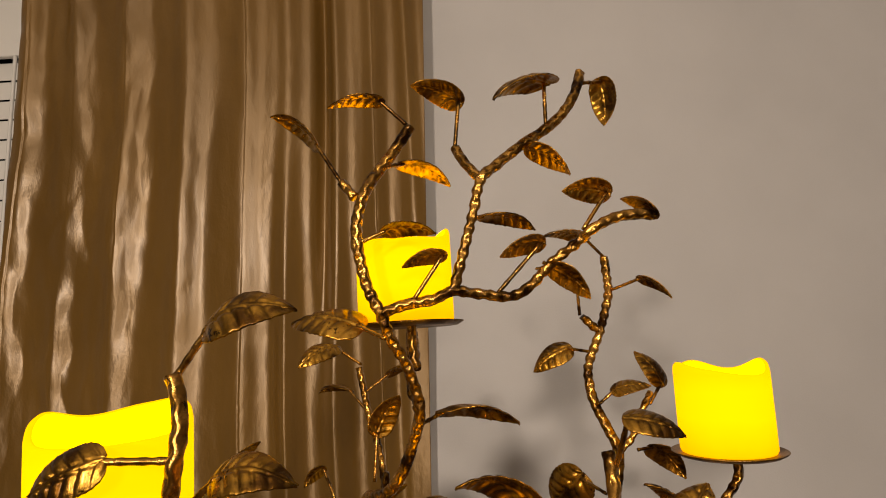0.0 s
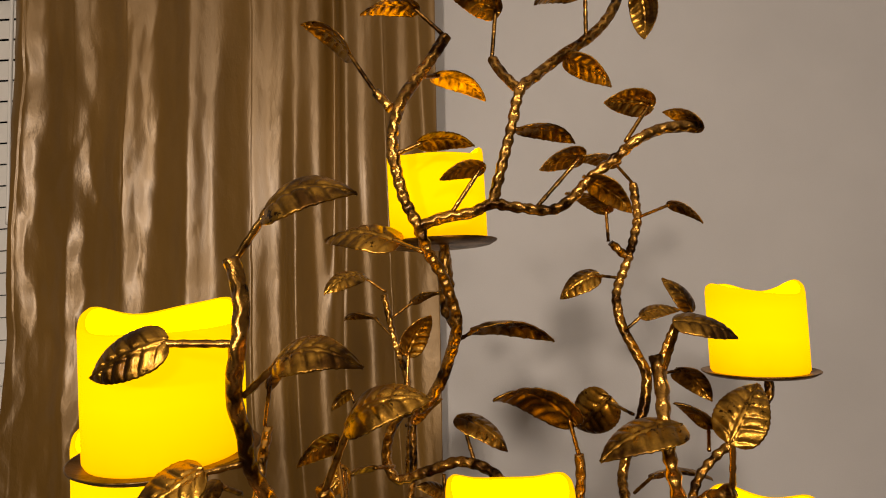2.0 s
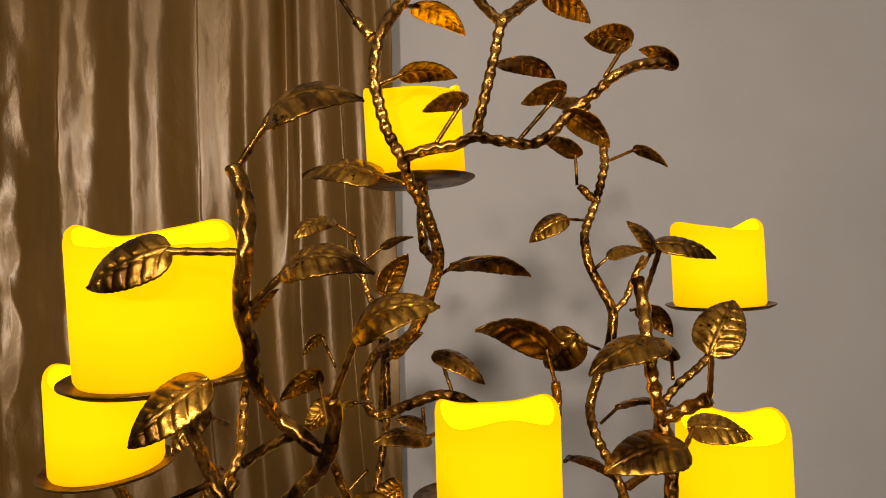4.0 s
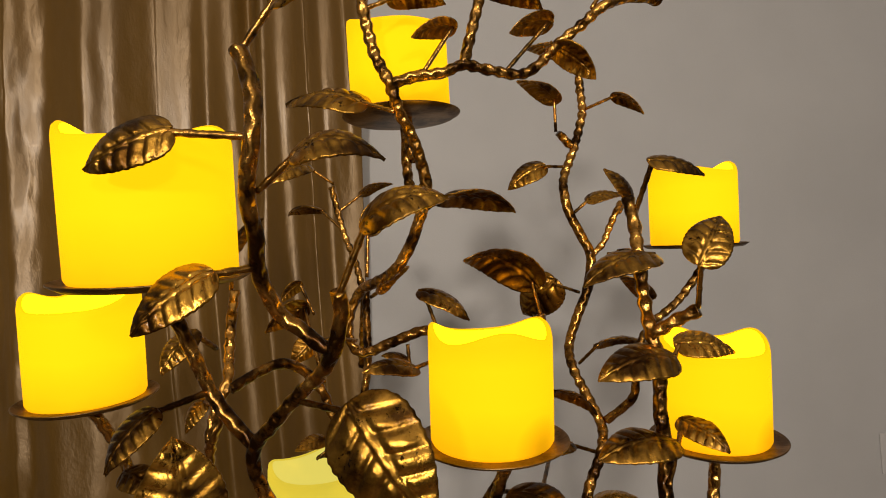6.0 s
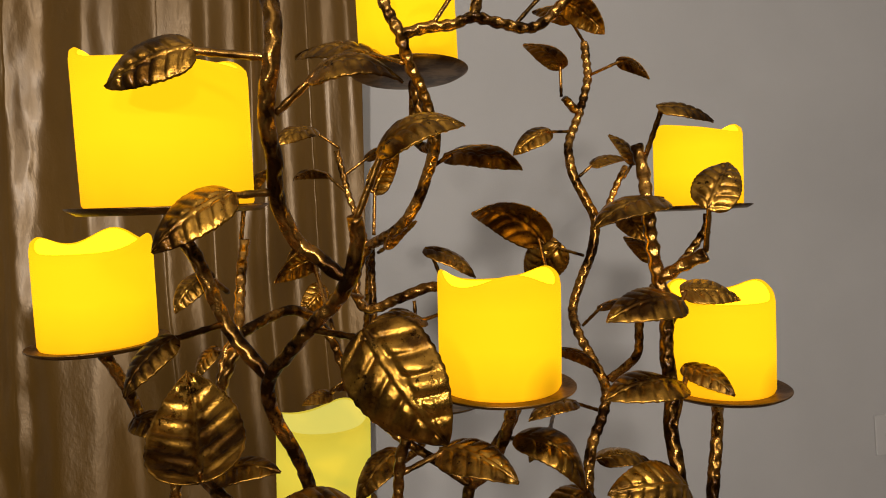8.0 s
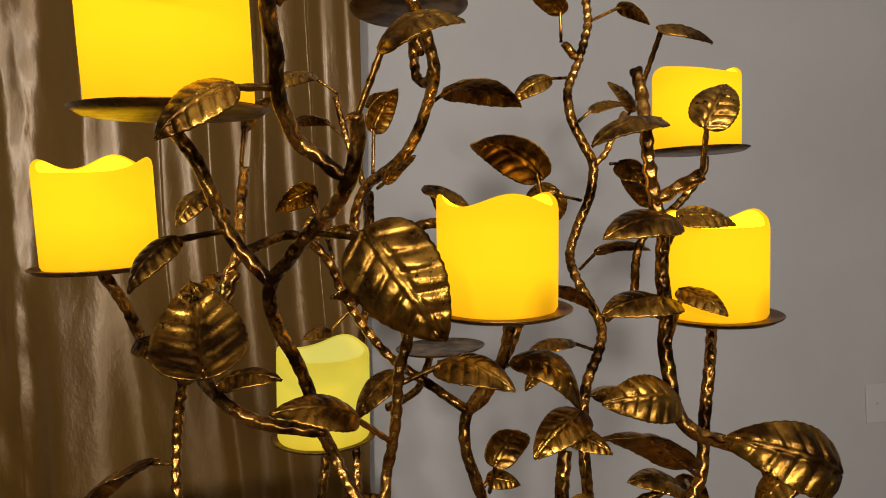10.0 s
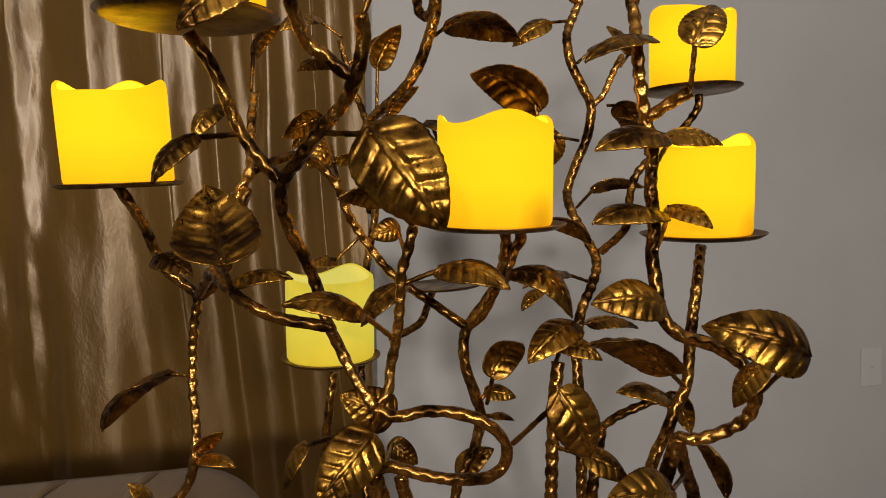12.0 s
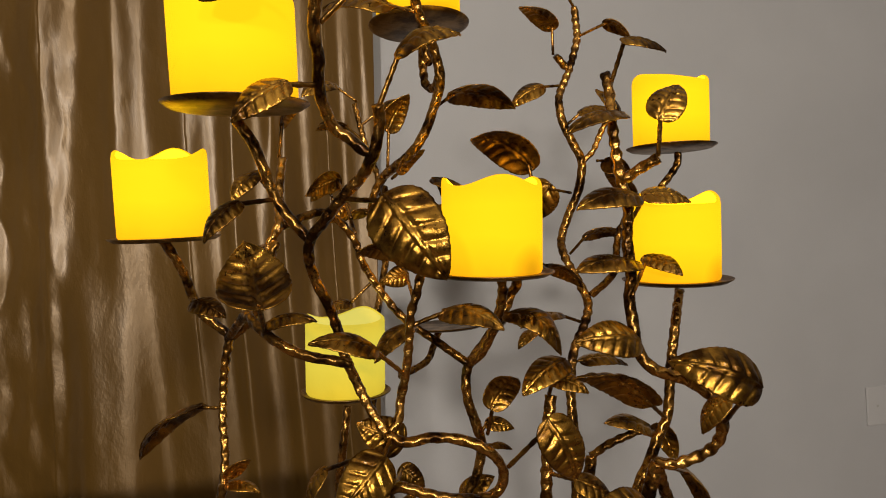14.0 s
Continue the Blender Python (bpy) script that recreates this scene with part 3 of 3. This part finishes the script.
branch(0.0032, [(-0.084, 0.595, 1.367), (-0.08, 0.593, 1.345), (-0.075, 0.59, 1.32), (-0.067, 0.583, 1.295), (-0.062, 0.575, 1.267), (-0.062, 0.573, 1.231), (-0.067, 0.57, 1.198), (-0.059, 0.565, 1.269), (-0.06, 0.557, 1.242), (-0.062, 0.55, 1.199), (-0.074, 0.53, 1.148), (-0.082, 0.51, 1.106), (-0.086, 0.48, 1.045), (-0.088, 0.45, 0.962)])
branch(0.0034, [(-0.022, 0.446, 1.398), (-0.022, 0.448, 1.382), (-0.02, 0.448, 1.365), (-0.022, 0.455, 1.393), (-0.024, 0.452, 1.371), (-0.024, 0.447, 1.348), (-0.02, 0.44, 1.34), (-0.018, 0.42, 1.337), (-0.018, 0.403, 1.339)])
branch(0.0032, [(-0.107, 0.452, 1.074), (-0.11, 0.45, 1.056), (-0.114, 0.45, 1.033), (-0.119, 0.46, 0.999), (-0.113, 0.43, 0.976)])
branch(0.0032, [(-0.008, 0.575, 1.116), (-0.016, 0.565, 1.102), (-0.026, 0.55, 1.088), (-0.041, 0.54, 1.082), (-0.057, 0.53, 1.079)])
branch(0.004, [(0.044, 0.36, 1.091), (0.039, 0.355, 1.07), (0.034, 0.35, 1.035), (0.031, 0.35, 0.997)])
branch(0.0028, [(0.076, 0.37, 1.039), (0.085, 0.365, 1.047), (0.097, 0.36, 1.054), (0.112, 0.36, 1.058)])
branch(0.0034, [(-0.068, 0.3, 1.055), (-0.065, 0.3, 1.039)])
branch(0.0032, [(0.06, 0.42, 1.246), (0.06, 0.42, 1.231), (0.058, 0.42, 1.216), (0.056, 0.42, 1.201), (0.034, 0.405, 1.179)])
# leaves: base, tip, the way the upper face looks, width, where the stem joins, arch
leaf((-0.076, 0.389, 1.5191), (-0.1087, 0.39, 1.5463), (0.62, 0.25, 0.74), 0.0255, (-0.061, 0.386, 1.4914), 0.12)
leaf((-0.0291, 0.39, 1.551), (-0.0697, 0.385, 1.5483), (-0.06, -0.04, 1), 0.0246, (-0.0149, 0.393, 1.5335), 0.12)
leaf((0.0264, 0.4, 1.5498), (-0.01, 0.39, 1.5639), (0.22, 0.43, 0.87), 0.0242, (0.0181, 0.4, 1.5171), 0.12)
leaf((0.0903, 0.4, 1.5615), (0.0437, 0.367, 1.5405), (-0.29, -0.19, 0.94), 0.0365, (0.0856, 0.406, 1.5315), 0.12)
leaf((0.1359, 0.43, 1.5791), (0.1379, 0.434, 1.5402), (0.74, 0.67, 0.11), 0.0235, (0.1175, 0.415, 1.5681), 0.12)
leaf((-0.0231, 0.4, 1.5088), (0.0142, 0.42, 1.497), (0.22, 0.15, 0.96), 0.0263, (-0.0318, 0.388, 1.5019), 0.12)
leaf((0.0685, 0.405, 1.5166), (0.0995, 0.4, 1.4934), (0.6, 0.29, 0.74), 0.0234, (0.0665, 0.402, 1.5165), 0.12)
leaf((0.1232, 0.392, 1.4746), (0.0885, 0.388, 1.4785), (0.01, 0.64, 0.77), 0.0211, (0.0994, 0.385, 1.449), 0.12)
leaf((0.1537, 0.39, 1.4562), (0.1324, 0.4, 1.4735), (0.67, 0.16, 0.73), 0.0175, (0.1469, 0.39, 1.4574), 0.12)
leaf((0.0297, 0.387, 1.4625), (0.0692, 0.395, 1.4548), (0.16, 0.13, 0.98), 0.0246, (0.027, 0.387, 1.4623), 0.12)
leaf((-0.0364, 0.384, 1.4558), (0.0013, 0.385, 1.4541), (0.04, 0.27, 0.96), 0.0226, (-0.05, 0.382, 1.4486), 0.12)
leaf((0.0078, 0.385, 1.4379), (-0.0231, 0.383, 1.4319), (-0.2, 0.4, 0.89), 0.0190, (-0.0162, 0.384, 1.4088), 0.12)
leaf((0.075, 0.392, 1.4435), (0.0421, 0.388, 1.4355), (-0.26, 0.51, 0.82), 0.0204, (0.0393, 0.391, 1.4102), 0.12)
leaf((0.1424, 0.54, 1.4711), (0.099, 0.53, 1.4771), (0.1, 0.16, 0.98), 0.0270, (0.1598, 0.56, 1.4569), 0.12)
leaf((0.0744, 0.395, 1.4285), (0.1018, 0.39, 1.4039), (0.63, 0.49, 0.6), 0.0223, (0.072, 0.393, 1.4297), 0.12)
leaf((0.1315, 0.545, 1.4281), (0.0896, 0.53, 1.4476), (0.35, 0.2, 0.91), 0.0292, (0.1284, 0.548, 1.4018), 0.12)
leaf((0.1822, 0.54, 1.4334), (0.2089, 0.528, 1.4127), (0.64, 0.1, 0.76), 0.0215, (0.1612, 0.555, 1.4239), 0.12)
leaf((0.1218, 0.565, 1.3744), (0.0839, 0.571, 1.3535), (-0.4, -0.75, 0.52), 0.0262, (0.134, 0.545, 1.3681), 0.12)
leaf((0.1948, 0.54, 1.3334), (0.1778, 0.555, 1.367), (0.33, -0.79, 0.52), 0.0243, (0.1771, 0.53, 1.3205), 0.12)
leaf((0.1427, 0.525, 1.3335), (0.1769, 0.52, 1.3378), (-0.18, -0.52, 0.83), 0.0209, (0.1317, 0.525, 1.3232), 0.12)
leaf((0.09, 0.31, 1.3349), (0.1195, 0.304, 1.3256), (-0.15, -0.55, 0.82), 0.0189, (0.0864, 0.322, 1.3061), 0.1)
leaf((0.172, 0.53, 1.2868), (0.203, 0.537, 1.2577), (0.43, 0.66, 0.62), 0.0258, (0.1606, 0.525, 1.2839), 0.12)
leaf((-0.0511, 0.4, 1.3938), (-0.1061, 0.42, 1.4023), (-0.08, -0.57, 0.81), 0.0355, (-0.0361, 0.388, 1.3849), 0.12)
leaf((-0.1036, 0.597, 1.3896), (-0.1385, 0.57, 1.372), (0.08, -0.61, 0.79), 0.0285, (-0.0814, 0.595, 1.3694), 0.12)
leaf((-0.0928, 0.6, 1.3454), (-0.129, 0.62, 1.3461), (0.14, 0.21, 0.97), 0.0248, (-0.0757, 0.59, 1.3238), 0.12)
leaf((-0.0583, 0.59, 1.3572), (-0.0267, 0.58, 1.3667), (-0.19, 0.3, 0.94), 0.0207, (-0.0793, 0.593, 1.3423), 0.12)
leaf((-0.0922, 0.232, 1.3856), (-0.0549, 0.229, 1.3932), (-0.2, -0.71, 0.67), 0.0229, (-0.1043, 0.235, 1.368), 0.2)
leaf((-0.1259, 0.228, 1.3409), (-0.1567, 0.23, 1.3288), (-0.19, -0.93, 0.33), 0.0199, (-0.1018, 0.232, 1.3379), 0.1)
leaf((-0.0882, 0.231, 1.3302), (-0.0547, 0.226, 1.3282), (-0.05, -0.64, 0.76), 0.0204, (-0.1007, 0.235, 1.3185), 0.22)
leaf((-0.065, 0.242, 1.3039), (-0.0314, 0.236, 1.314), (-0.32, -0.63, 0.71), 0.0214, (-0.0744, 0.2465, 1.2787), 0.2)
leaf((-0.0074, 0.43, 1.3326), (0.0529, 0.44, 1.3236), (0.1, 0.28, 0.96), 0.0371, (-0.0167, 0.444, 1.325), 0.12)
leaf((0.0601, 0.42, 1.2648), (0.004, 0.4, 1.2906), (0.19, 0.53, 0.82), 0.0389, (0.0598, 0.42, 1.2457), 0.18)
leaf((0.1171, 0.545, 1.2638), (0.0926, 0.5847, 1.2285), (-0.67, -0.68, -0.3), 0.0409, (0.1288, 0.52, 1.2515), 0.12)
leaf((-0.0205, 0.47, 1.2675), (0.0161, 0.455, 1.2438), (0.32, -0.5, 0.81), 0.0276, (-0.0095, 0.455, 1.2375), 0.12)
leaf((0.0881, 0.305, 1.2846), (0.0447, 0.298, 1.273), (-0.18, -0.38, 0.91), 0.0273, (0.0816, 0.31, 1.2837), 0.12)
leaf((0.1038, 0.292, 1.2773), (0.126, 0.303, 1.303), (-0.22, -0.81, 0.54), 0.0239, (0.1066, 0.3, 1.255), 0.12)
leaf((0.0944, 0.305, 1.2308), (0.0488, 0.298, 1.2251), (-0.02, -0.53, 0.85), 0.0279, (0.0898, 0.315, 1.2299), 0.12)
leaf((0.1082, 0.33, 1.2327), (0.1414, 0.322, 1.2268), (-0.02, -0.65, 0.76), 0.0208, (0.0916, 0.316, 1.2128), 0.12)
leaf((0.0926, 0.306, 1.1858), (0.0458, 0.298, 1.1859), (0.06, -0.35, 0.93), 0.0285, (0.0869, 0.311, 1.1812), 0.12)
leaf((0.1076, 0.33, 1.1903), (0.1218, 0.305, 1.178), (-0.15, -0.51, 0.85), 0.0188, (0.083, 0.3, 1.166), 0.1)
leaf((0.1299, 0.5, 1.2068), (0.1765, 0.49, 1.2065), (0.08, 0.37, 0.93), 0.0286, (0.1221, 0.516, 1.1895), 0.12)
leaf((0.0753, 0.46, 1.1824), (0.1128, 0.46, 1.1613), (0.45, 0.39, 0.8), 0.0258, (0.0677, 0.44, 1.1849), 0.12)
leaf((0.0962, 0.475, 1.1348), (0.0522, 0.465, 1.1282), (-0.11, -0.17, 0.98), 0.0274, (0.1172, 0.475, 1.1244), 0.12)
leaf((0.102, 0.455, 1.0941), (0.1465, 0.45, 1.0893), (0.08, -0.22, 0.97), 0.0271, (0.097, 0.455, 1.0931), 0.12)
leaf((-0.0743, 0.257, 1.2355), (-0.0447, 0.243, 1.1884), (-0.22, -0.96, 0.15), 0.0396, (-0.0953, 0.272, 1.2347), 0.12)
leaf((-0.1433, 0.268, 1.1765), (-0.1573, 0.312, 1.2128), (-0.05, 0.63, -0.78), 0.0410, (-0.1477, 0.305, 1.1617), 0.06)
leaf((-0.1519, 0.275, 1.237), (-0.1701, 0.265, 1.2159), (-0.34, -0.7, 0.63), 0.0177, (-0.1356, 0.292, 1.2383), 0.12)
leaf((-0.1185, 0.24, 1.2918), (-0.1458, 0.232, 1.2717), (-0.13, -0.84, 0.52), 0.0209, (-0.1039, 0.248, 1.2916), 0.1)
leaf((-0.1507, 0.34, 1.2625), (-0.1672, 0.33, 1.2431), (-0.23, -0.77, 0.59), 0.0164, (-0.1465, 0.36, 1.2494), 0.12)
leaf((-0.1427, 0.4, 1.303), (-0.1243, 0.405, 1.3246), (-0.76, 0.31, 0.57), 0.0173, (-0.1445, 0.4, 1.2793), 0.12)
leaf((-0.0572, 0.485, 1.313), (-0.0362, 0.475, 1.3451), (-0.34, 0.81, 0.47), 0.0238, (-0.0586, 0.48, 1.2799), 0.12)
leaf((-0.0528, 0.44, 1.2685), (-0.0306, 0.43, 1.2876), (-0.43, 0.49, 0.76), 0.0186, (-0.0573, 0.45, 1.266), 0.12)
leaf((-0.0996, 0.42, 1.2651), (-0.1281, 0.41, 1.2515), (-0.48, 0.74, 0.47), 0.0199, (-0.0933, 0.39, 1.23), 0.12)
leaf((-0.0958, 0.42, 1.2464), (-0.112, 0.41, 1.2293), (0.35, -0.91, 0.21), 0.0158, (-0.0911, 0.39, 1.2187), 0.12)
leaf((-0.0791, 0.45, 1.2384), (-0.107, 0.44, 1.2312), (-0.34, 0.32, 0.89), 0.0183, (-0.0695, 0.47, 1.233), 0.12)
leaf((-0.0635, 0.3, 1.2033), (-0.0907, 0.29, 1.2057), (-0.17, 0.63, 0.76), 0.0175, (-0.0529, 0.297, 1.1886), 0.12)
leaf((-0.0502, 0.42, 1.1855), (-0.0722, 0.41, 1.1791), (0.37, -0.92, 0.17), 0.0178, (-0.0486, 0.4, 1.1622), 0.12)
leaf((-0.0567, 0.36, 1.1511), (-0.0836, 0.345, 1.1303), (-0.34, -0.49, 0.8), 0.0223, (-0.0479, 0.39, 1.1426), 0.12)
leaf((-0.0394, 0.312, 1.1646), (-0.0063, 0.284, 1.1557), (-0.09, -0.4, 0.91), 0.0266, (-0.0589, 0.303, 1.1581), 0.12)
leaf((0.0094, 0.345, 1.1557), (0.0432, 0.325, 1.1284), (0.28, -0.57, 0.77), 0.0287, (0.0145, 0.376, 1.1437), 0.28)
leaf((0.0475, 0.4, 1.1341), (0.0302, 0.395, 1.1214), (-0.43, -0.47, 0.77), 0.0132, (0.064, 0.44, 1.1353), 0.12)
leaf((0.05, 0.34, 1.121), (0.0131, 0.325, 1.1039), (-0.19, -0.5, 0.84), 0.0260, (0.057, 0.36, 1.1015), 0.12)
leaf((0.0376, 0.34, 1.1092), (0.0598, 0.325, 1.1007), (-0.07, -0.57, 0.82), 0.0168, (0.0418, 0.358, 1.092), 0.12)
leaf((0.1058, 0.325, 1.0863), (0.0486, 0.315, 1.1164), (0.35, 0.46, 0.82), 0.0392, (0.1264, 0.345, 1.0681), 0.12)
leaf((0.0825, 0.29, 1.1388), (0.0387, 0.285, 1.1431), (0.15, -0.78, 0.6), 0.0266, (0.083, 0.296, 1.1328), 0.12)
leaf((0.122, 0.232, 1.1184), (0.0766, 0.245, 1.1348), (-0.08, -0.88, 0.47), 0.0300, (0.1242, 0.274, 1.0868), 0.18)
leaf((0.1187, 0.26, 1.108), (0.1039, 0.265, 1.0858), (-0.83, -0.28, 0.49), 0.0163, (0.1243, 0.275, 1.0871), 0.12)
leaf((-0.0001, 0.37, 1.0822), (0.0174, 0.348, 1.1093), (0.32, 0.83, 0.47), 0.0234, (0, 0.386, 1.0588), 0.25)
leaf((-0.001, 0.39, 1.0669), (0.0211, 0.385, 1.0621), (0.01, -0.68, 0.74), 0.0139, (-0.0062, 0.387, 1.0591), 0.12)
leaf((0.0007, 0.38, 1.0527), (0.0161, 0.375, 1.05), (0.09, -0.26, 0.96), 0.0098, (-0.0052, 0.386, 1.0513), 0.12)
leaf((0.0139, 0.275, 1.1011), (0.0332, 0.28, 1.0603), (0.18, -0.98, -0.04), 0.0273, (-0.0077, 0.29, 1.0692), 0.12)
leaf((0.0423, 0.315, 1.0467), (0.0687, 0.31, 1.0294), (0.33, -0.65, 0.69), 0.0192, (0.035, 0.35, 1.0386), 0.12)
leaf((0.0693, 0.262, 1.0457), (0.0282, 0.25, 1.0536), (0.33, -0.74, 0.59), 0.0261, (0.1026, 0.31, 1.0292), 0.12)
leaf((0.1234, 0.36, 1.0567), (0.0829, 0.355, 1.0696), (0.32, -0.31, 0.89), 0.0257, (0.1118, 0.36, 1.058), 0.12)
leaf((0.1396, 0.39, 1.0522), (0.1528, 0.385, 1.0208), (0.75, 0.62, 0.22), 0.0207, (0.1203, 0.346, 1.0589), 0.12)
leaf((0.1426, 0.355, 1.0277), (0.1581, 0.35, 0.9872), (0.93, 0.09, 0.35), 0.0262, (0.0932, 0.3, 1.0565), 0.12)
leaf((-0.0805, 0.285, 1.0857), (-0.1101, 0.27, 1.0605), (0.08, -0.9, 0.44), 0.0289, (-0.0766, 0.301, 1.091), 0.12)
leaf((-0.068, 0.31, 1.0831), (-0.0963, 0.305, 1.1004), (0.27, -0.95, 0.17), 0.0245, (-0.0753, 0.303, 1.0902), 0.12)
leaf((-0.1188, 0.33, 1.0678), (-0.1333, 0.325, 1.0439), (-0.75, -0.39, 0.54), 0.0170, (-0.0992, 0.31, 1.0772), 0.12)
leaf((-0.0712, 0.33, 1.0622), (-0.0554, 0.33, 1.0465), (0.18, -0.97, 0.18), 0.0140, (-0.0762, 0.297, 1.0622), 0.12)
leaf((-0.2145, 0.415, 1.096), (-0.2667, 0.423, 1.0591), (-0.52, 0.3, 0.8), 0.0387, (-0.1994, 0.411, 1.0924), 0.12)
leaf((-0.1963, 0.398, 1.0423), (-0.178, 0.39, 1.0588), (-0.3, 0.68, 0.66), 0.0155, (-0.1995, 0.4, 1.0403), 0.12)
leaf((-0.1973, 0.398, 1.0386), (-0.172, 0.39, 1.0342), (0.11, -0.19, 0.98), 0.0161, (-0.1999, 0.4, 1.0388), 0.12)
leaf((-0.2222, 0.38, 1.0166), (-0.2328, 0.375, 1.0371), (0.87, -0.32, 0.37), 0.0142, (-0.2108, 0.4, 1.0127), 0.12)
leaf((-0.2139, 0.4, 1.1757), (-0.1871, 0.385, 1.1645), (0, -0.6, 0.8), 0.0196, (-0.2151, 0.409, 1.1777), 0.12)
leaf((-0.15, 0.315, 1.1636), (-0.1173, 0.305, 1.1664), (-0.17, -0.3, 0.94), 0.0206, (-0.1514, 0.31, 1.1625), 0.12)
leaf((-0.0809, 0.296, 1.1453), (-0.1204, 0.285, 1.156), (0.34, -0.35, 0.88), 0.0254, (-0.0647, 0.309, 1.1261), 0.12)
leaf((-0.1628, 0.4, 1.2144), (-0.176, 0.395, 1.1962), (-0.44, -0.74, 0.52), 0.0138, (-0.1504, 0.372, 1.215), 0.12)
leaf((-0.0978, 0.48, 1.1593), (-0.1205, 0.47, 1.1562), (0.13, -0.56, 0.82), 0.0150, (-0.077, 0.485, 1.1785), 0.12)
leaf((0.1804, 0.49, 1.2425), (0.1497, 0.48, 1.2674), (0.55, 0.29, 0.79), 0.0245, (0.1659, 0.465, 1.2325), 0.12)
leaf((-0.1166, 0.58, 1.278), (-0.1376, 0.58, 1.2614), (-0.43, 0.73, 0.54), 0.0161, (-0.1074, 0.58, 1.2467), 0.12)
leaf((-0.0299, 0.46, 1.2121), (-0.0518, 0.45, 1.2236), (0.57, -0.43, 0.7), 0.0160, (-0.0323, 0.46, 1.228), 0.12)
leaf((-0.0297, 0.41, 1.2177), (-0.0669, 0.4, 1.2225), (0.21, -0.33, 0.92), 0.0233, (-0.0078, 0.43, 1.2219), 0.12)
leaf((-0.023, 0.4, 1.0053), (0.0033, 0.39, 1.0247), (-0.61, -0.59, 0.52), 0.0205, (-0.023, 0.386, 1.0059), 0.12)
# -- end of rods and leaves --

# the rods run together below and stand on a round foot
for x, y, z in list(feet):
    branch(0.0040, [(x, y, z), (0.75 * x, 0.36 + 0.75 * (y - 0.36), z - 0.09), (0.25 * x, 0.36 + 0.2 * (y - 0.36), HUB[2] + 0.03), (0.12 * x, 0.36 + 0.1 * (y - 0.36), HUB[2] - 0.06)])
held("trunk", sweep(smooth_line([(0, 0.36, 0.80), (0.004, 0.362, 0.4), (0, 0.36, 0.02)], 0.006), lambda s, a: 0.016 + 0.0015 * math.sin(s * 180 + 2 * a), 14), GOLD_ROD)
foot_bm = lathe([(0, 0), (0.15, 0), (0.152, 0.008), (0.11, 0.020), (0.03, 0.034), (0.016, 0.06), (0, 0.06)], 56)
bmesh.ops.translate(foot_bm, vec=(HUB[0], HUB[1], 0), verts=foot_bm.verts)
held("base_plate", foot_bm, GOLD_ROD)
